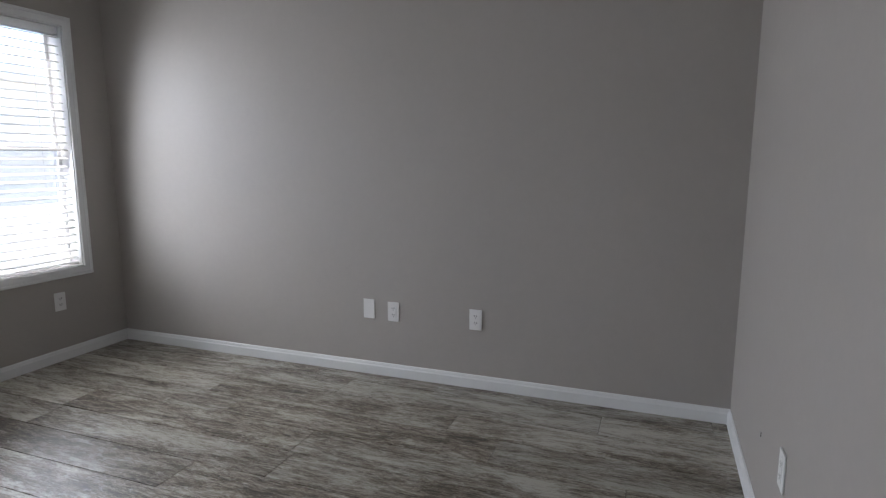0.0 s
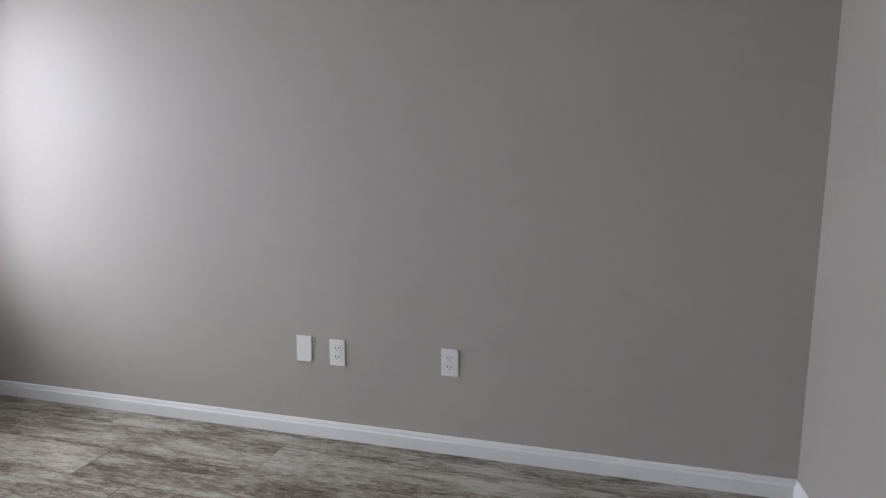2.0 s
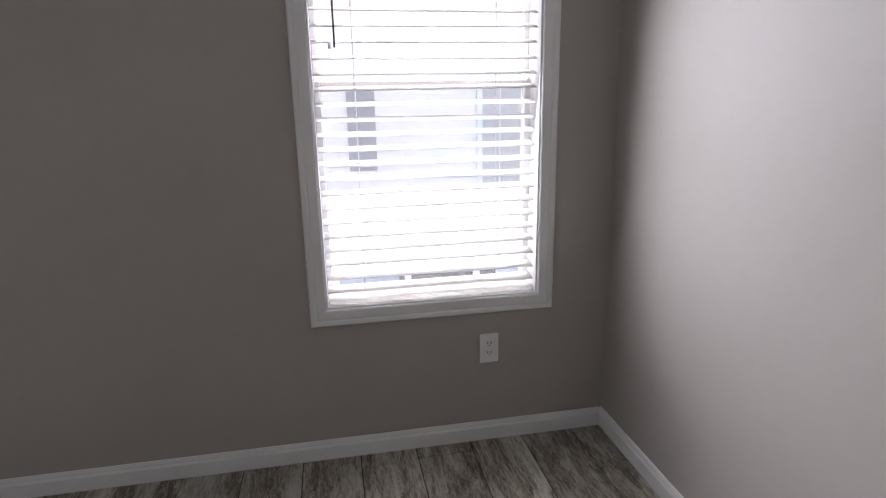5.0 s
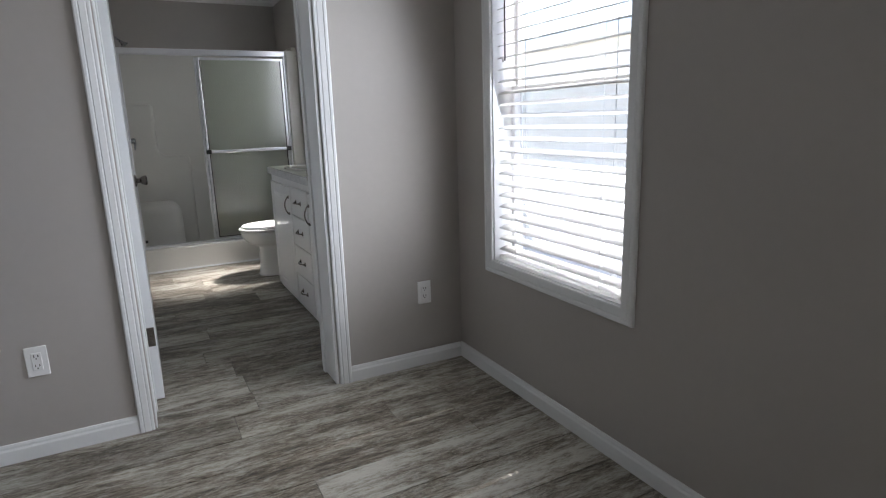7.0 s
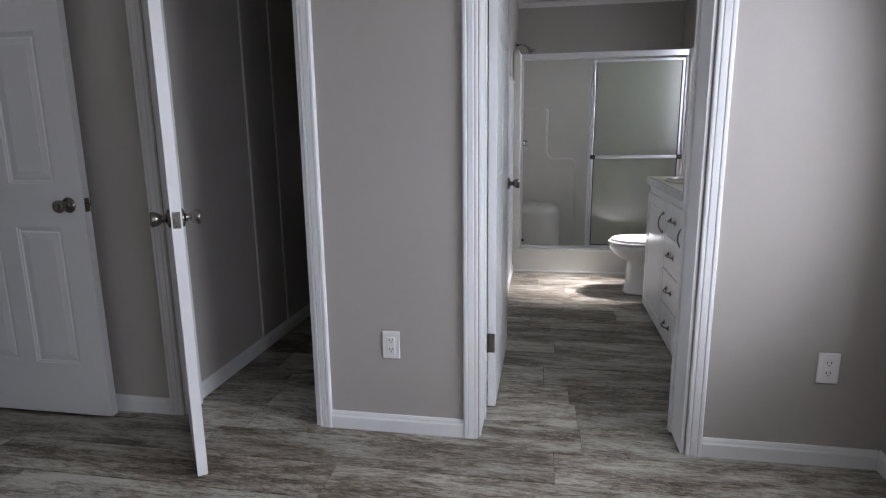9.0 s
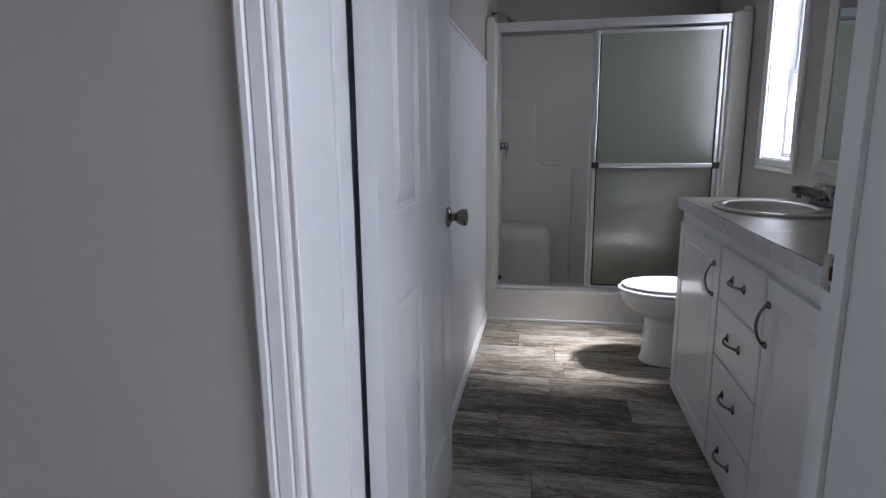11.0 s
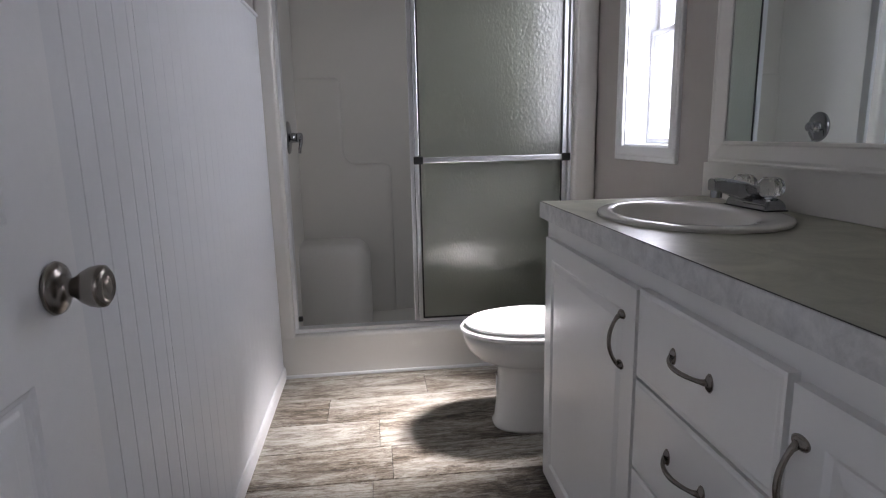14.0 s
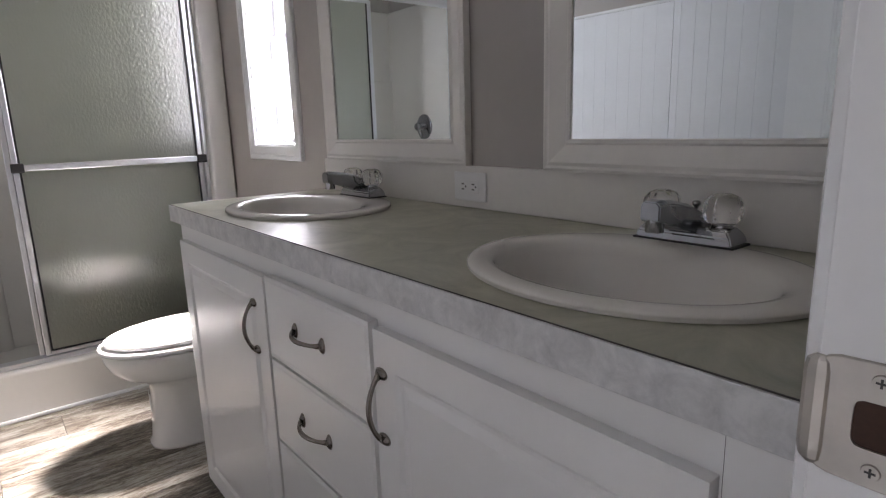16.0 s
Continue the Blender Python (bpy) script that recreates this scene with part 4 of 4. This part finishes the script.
loft(bm, [oval(-0.452, 0.150, 0.246, 0.411, flat=0.05), oval(-0.452, 0.151, 0.247, 0.417, flat=0.05), oval(-0.452, 0.168, 0.264, 0.4175, flat=0.05), oval(-0.452, 0.172, 0.268, 0.421, flat=0.05), oval(-0.452, 0.171, 0.267, 0.429, flat=0.05), oval(-0.452, 0.160, 0.256, 0.434, flat=0.05), oval(-0.452, 0.10, 0.18, 0.437, flat=0.05)])
part("lid", bm, SEATW, toilet, "closed white plastic lid")
part("neck", boxed(-0.10, 0.10, -0.26, -0.03, 0.20, 0.40, bevel=0.03, seg=4), PORC, toilet)
part("tank", boxed(-0.215, 0.215, -0.205, -0.012, 0.385, 0.715, bevel=0.02, seg=4), PORC, toilet)
part("tank_lid", boxed(-0.225, 0.225, -0.213, -0.006, 0.716, 0.748, bevel=0.010, seg=3), PORC, toilet)
bm = bmesh.new()
cyl(bm, (-0.15, -0.205, 0.66), (-0.15, -0.207, 0.66), 0.010, n=14)
box(bm, -0.155, -0.085, -0.230, -0.221, 0.653, 0.667, bevel=0.003)
part("flush_lever", bm, CHROME, toilet, "chrome flush lever")
for s in (-1, 1):
    bm = bmesh.new()
    lathe(bm, [(0.016, 0.0), (0.016, 0.010), (0.010, 0.018), (0.002, 0.020)], pose(0.125 * s, -0.36, 0), 14)
    part("bolt_cap", bm, PORC, toilet, "", True)

ring = [[Vector((x * 1.012, -0.42 + (y + 0.42) * 1.012, z)) for x, y, z in oval(-0.42, 0.096, 0.180, z, p=0.89)][68:75] for z in (0.135, 0.205)]
bm = bmesh.new()
rows = [[bm.verts.new(p) for p in lp] for lp in ring]
for k in range(6):
    bm.faces.new((rows[0][k], rows[0][k + 1], rows[1][k + 1], rows[1][k]))
part("sticker", bm, STICK, toilet, "pale paper sticker")

# ---- shower ----
shower = thing("shower_stall", "white moulded fibreglass shower stall with a low curb", "shower")
SX, SY0, SY1, SB = -2.925, -1.514, -0.004, -3.735
bm = bmesh.new()
box(bm, -3.03, SX, SY0, SY1, 0.0, 0.205, bevel=0.016, seg=4)
part("curb", bm, FIBRE, shower)
bm = bmesh.new()
box(bm, SX, SX + 0.012, SY0, SY1, 0.0, 0.016, bevel=0.004)
part("base_trim", bm, TRIM, shower)
part("pan", boxed(SB, -3.03, SY0, SY1, 0.02, 0.075), FIBRE, shower)
bm = bmesh.new()
box(bm, SB - 0.005, SB + 0.03, SY0, SY1, 0.07, 1.90, bevel=0.01)
box(bm, SB + 0.02, -2.955, SY0, SY0 + 0.050, 0.07, 1.90, bevel=0.012, seg=3)
box(bm, SB + 0.02, -2.955, SY1 - 0.050, SY1, 0.07, 1.90, bevel=0.012, seg=3)
part("surround", bm, FIBRE, shower)
bm = bmesh.new()
box(bm, -2.985, -2.925, SY0, SY0 + 0.070, 0.19, 1.865, bevel=0.014, seg=4)
part("flange", bm, FIBRE, shower)
bm = bmesh.new()
box(bm, -2.985, -2.925, SY1 - 0.106, SY1, 0.19, 1.865, bevel=0.014, seg=4)
part("flange", bm, FIBRE, shower)
bm = bmesh.new()
def arc(cy, cz, r, a0, a1, n=7):
    return [(cy + r * math.cos(radians(a0 + (a1 - a0) * k / n)), cz + r * math.sin(radians(a0 + (a1 - a0) * k / n))) for k in range(n + 1)]


def raised(bm, outline, x, rim):
    """A plate on the back wall: outline in (y, z), rim as (inset, height)."""
    n, rows = len(outline), []
    for inset, high in rim:
        lp = []
        for k in range(n):
            p, q = Vector(outline[k - 1]), Vector(outline[(k + 1) % n])
            d = (q - p).normalized()
            lp.append((x + high, outline[k][0] - d.y * inset, outline[k][1] + d.x * inset))
        rows.append(lp)
    loft(bm, rows)


raised(bm, [(SY0 + 0.01, 0.05), (-0.940, 0.05), *arc(-0.985, 0.920, 0.045, 0, 90), *arc(-1.140, 1.035, 0.070, 270, 180), *arc(-1.245, 1.41, 0.035, 0, 90), (SY0 + 0.01, 1.445)],
       SB + 0.026, ((0, 0), (0.001, 0.010), (0.005, 0.018), (0.012, 0.024), (0.022, 0.027), (0.034, 0.028)))
part("moulded_ledge", bm, FIBRE, shower, "", True)
bm = bmesh.new()
box(bm, SB - 0.08, SB + 0.34, SY0 - 0.080, -1.085, -0.04, 0.535, bevel=0.10, seg=10)
part("seat", bm, FIBRE, shower, "moulded corner seat", True)
bm = bmesh.new()
cyl(bm, (-3.33, -0.76, 0.0745), (-3.33, -0.76, 0.078), 0.045, n=24)
part("drain", bm, CHROME, shower)

enclosure = thing("shower_door", "framed sliding shower doors of rain glass, left side open", "shower door")
GX = -2.985
part("header", boxed(GX - 0.034, GX + 0.026, -1.452, -0.104, 1.815, 1.862, bevel=0.004), ALU, enclosure)
part("bottom_track", boxed(GX - 0.034, GX + 0.022, -1.447, -0.108, 0.2055, 0.226, bevel=0.003), ALU, enclosure)
for y in (-1.447, -0.125):
    part("side_jamb", boxed(GX - 0.030, GX + 0.018, y, y + 0.020, 0.226, 1.815, bevel=0.002), ALU, enclosure)


def panel_of(x, ya, yb, bar):
    w = 0.020
    bm = bmesh.new()
    box(bm, x - 0.008, x + 0.008, ya, ya + w, 0.230, 1.798, bevel=0.003)
    box(bm, x - 0.008, x + 0.008, yb - w, yb, 0.230, 1.798, bevel=0.003)
    box(bm, x - 0.008, x + 0.008, ya + w, yb - w, 0.230, 0.244, bevel=0.002)
    box(bm, x - 0.008, x + 0.008, ya + w, yb - w, 1.778, 1.798, bevel=0.002)
    fr = part("sliding_panel", bm, ALU, enclosure)
    part("pane", boxed(x - 0.0025, x + 0.0025, ya + w - 0.004, yb - w + 0.004, 0.242, 1.782), RAIN, fr, "textured rain glass").visible_shadow = False
    bm = bmesh.new()
    for y in (ya + w, yb - w - 0.007):
        box(bm, x + 0.0030, x + 0.0078, y, y + 0.007, 0.246, 1.776)
    box(bm, x + 0.0030, x + 0.0078, ya + w + 0.007, yb - w - 0.007, 0.2445, 0.2515)
    part("gasket", bm, BLACK, fr, "black glazing gasket")
    if bar:
        part("towel_bar", boxed(x + 0.026, x + 0.036, ya + 0.036, yb - 0.030, 0.994, 1.020, bevel=0.003), ALU, fr)
        for y in (ya - 0.006, yb - 0.032):
            part("bracket", boxed(x + 0.008, x + 0.040, y, y + 0.042, 0.989, 1.025, bevel=0.004), BLACK, fr, "black bar bracket")
    return fr


panel_of(GX + 0.006, -0.852, -0.132, True)
panel_of(GX - 0.016, -0.872, -0.152, False)
part("bumper", boxed(GX - 0.004, GX + 0.014, -1.427, -1.407, 0.262, 0.284, bevel=0.002), BLACK, enclosure, "black rubber bumper")

valve = thing("shower_valve", "round chrome shower valve with a lever handle", "shower valve", pose(-3.32, SY0 + 0.050, 1.120, -90))
bm = bmesh.new()
lathe(bm, [(0.082, 0), (0.082, 0.004), (0.074, 0.010), (0.050, 0.014), (0.026, 0.018), (0.024, 0.040), (0.020, 0.044)], None, 32)
part("escutcheon", bm, CHROME, valve, "", True)
bm = bmesh.new()
lathe(bm, [(0.022, 0.040), (0.026, 0.050), (0.024, 0.068), (0.012, 0.074)], None, 20)
tube(bm, [(0.0, 0.0, 0.062), (0.022, 0.022, 0.066), (0.036, 0.052, 0.060), (0.040, 0.078, 0.058)], [0.011, 0.009, 0.008, 0.007], 10)
part("lever", bm, CHROME, valve, "", True)
head_arm = thing("wall_shower", "chrome shower head on a bent arm high on the wall", "shower head", pose(-3.32, -1.516, 1.985))
bm = bmesh.new()
lathe(bm, [(0.030, 0), (0.030, 0.003), (0.014, 0.010)], pose(0, 0, 0, -90), 20)
tube(bm, [(0, 0.003, 0), (0, 0.05, 0.004), (0, 0.085, -0.006), (0, 0.115, -0.030)], 0.0085, 10)
part("arm", bm, CHROME, head_arm, "", True)
bm = bmesh.new()
lathe(bm, [(0.010, 0.0), (0.013, 0.012), (0.013, 0.022), (0.022, 0.034), (0.033, 0.046), (0.033, 0.054), (0.028, 0.056)], Matrix.Translation((0, 0.112, -0.026)) @ pose(0, 0, 0, -140), 22)
part("spray_head", bm, CHROME, head_arm, "", True)

# ---- outside ----
bm = bmesh.new()
r = bmesh.ops.create_grid(bm, x_segments=2, y_segments=2, size=1500)
for v in bm.verts:
    v.co.z = -0.75
tagged(part("ground", bm, GRASS), "grass ground round the homes", "ground", kind="structure")
part_drive = part("pavement", boxed(-22, 16, 0.3, 5.2, -0.80, -0.72, bevel=0.01), CONC)
tagged(part_drive, "pale concrete drive between the homes", "pavement", kind="structure")
house = thing("neighbour_house", "white sided single-storey home across the drive", "house", pose(0, 5.4, -0.75))
bm = bmesh.new()
prof = [(0.0, 0.0)]
for k in range(26):
    z = 0.35 + k * 0.11
    prof += [(-0.014, z), (0.0, z + 0.108)]
prof += [(0.3, prof[-1][1]), (0.3, 0.0)]
loft(bm, [[(x, y, z) for y, z in prof] for x in (-16.0, 12.0)])
part("wall", bm, SIDING, house)
bm = bmesh.new()
loft(bm, [[(x, -0.30, 3.32), (x, 2.4, 3.72), (x, 5.1, 3.32), (x, 5.1, 3.28), (x, -0.30, 3.28)] for x in (-16.3, 12.3)])
part("roof", bm, ROOF, house)
part("fascia", boxed(-16.3, 12.3, -0.33, -0.305, 3.14, 3.33, bevel=0.003), VINYL, house, "white eave board")
part("soffit", boxed(-16.3, 12.3, -0.30, -0.002, 3.24, 3.275), VINYL, house)
for hx in (-3.2, 0.2, 4.9):
    bm = bmesh.new()
    moulding(bm, Matrix.Translation((0, -0.015, 0)) @ plane_basis("-y"), hx - 0.42, 0.85, hx + 0.42, 2.25, ((0, 0), (0, 0.03), (0.07, 0.03), (0.07, 0)))
    wf = part("window", bm, VINYL, house)
    part("pane", boxed(hx - 0.42, hx + 0.42, -0.024, -0.018, 0.85, 2.25), DARKGLASS, wf)
for hx in (2.95,):
    bm = bmesh.new()
    box(bm, hx - 0.17, hx + 0.17, -0.055, -0.018, 1.20, 2.25, bevel=0.004)
    for k in range(20):
        box(bm, hx - 0.13, hx + 0.13, -0.066, -0.054, 1.27 + 0.046 * k, 1.30 + 0.046 * k)
    part("shutter", bm, SHUT, house, "grey louvred shutter")


def condenser(x, y):
    root = thing("air_conditioner", "grey outdoor air-conditioning unit on the ground", "air conditioner", pose(x, y, -0.72))
    bm = bmesh.new()
    box(bm, -0.38, 0.38, -0.38, 0.38, 0.0, 0.98, bevel=0.04, seg=3)
    for k in range(16):
        for s in (-1, 1):
            box(bm, -0.33, 0.33, s * 0.385 - 0.006, s * 0.385 + 0.006, 0.12 + 0.05 * k, 0.145 + 0.05 * k)
    part("housing", bm, UNIT, root)
    bm = bmesh.new()
    lathe(bm, [(0.34, 0.981), (0.33, 1.01), (0.20, 1.04), (0.03, 1.05)], None, 28)
    part("fan_guard", bm, WAND, root, "dark domed fan guard")


condenser(3.50, 3.0)
condenser(-1.10, 3.2)
fence = thing("fence", "low white vinyl rail fence beside the drive", "fence")
for k in range(13):
    part("post", boxed(-1.2 + 0.53 * k, -1.155 + 0.53 * k, 2.178, 2.222, -0.75, 0.30, bevel=0.006), VINYL, fence)
for z in (-0.35, 0.10):
    part("rail", boxed(-1.2, 5.3, 2.185, 2.215, z, z + 0.11, bevel=0.004), VINYL, fence)

# ---- floor planks, last ----
PW, PL, GAP = 0.2098, 1.41, 0.0020
KNOWN = {0: -1.087, 2: -1.307, 4: -1.153, -3: -1.27, -4: -0.845, 10: -1.170, 11: -1.978, 12: -1.725, 13: -2.400, 22: -2.05, 23: -2.895, 24: -2.63, 25: -1.90, 26: -2.41}
shapes = {}


def plank_mesh(length):
    key = round(length, 3)
    if key not in shapes:
        bm = bmesh.new()
        w, c = PW - 0.0040, 0.0010
        lo = [(0, 0, -0.0035), (w, 0, -0.0035), (w, key, -0.0035), (0, key, -0.0035)]
        mid = [(x, y, -c) for x, y, _ in lo]
        up = [(c, c, 0), (w - c, c, 0), (w - c, key - c, 0), (c, key - c, 0)]
        loft(bm, [lo, mid, up])
        bmesh.ops.recalc_face_normals(bm, faces=bm.faces)
        me = bpy.data.meshes.new("plank")
        bm.to_mesh(me)
        bm.free()
        me.materials.append(PLANK)
        shapes[key] = me
    return shapes[key]


dice = random.Random(4)
for row in range(-9, 28):
    x = -2.03 + PW * row
    lo, hi = (-1.6 if x < -2.68 else -2.86 if x < -0.25 else -4.0), 0.02
    if x > XE:
        continue
    if -0.45 < x < 1.6:
        lo = -5.6
    first = KNOWN.get(row, -dice.uniform(0.1, 1.3))
    joint = first - PL * math.ceil((first - lo) / PL)
    while joint < hi:
        a, b = max(joint, lo), min(joint + PL, hi)
        if b - a > 0.03:
            ob = new("plank", plank_mesh(b - a - GAP))
            ob.parent = floor
            ob.location = (x, a, 0)
        joint += PL
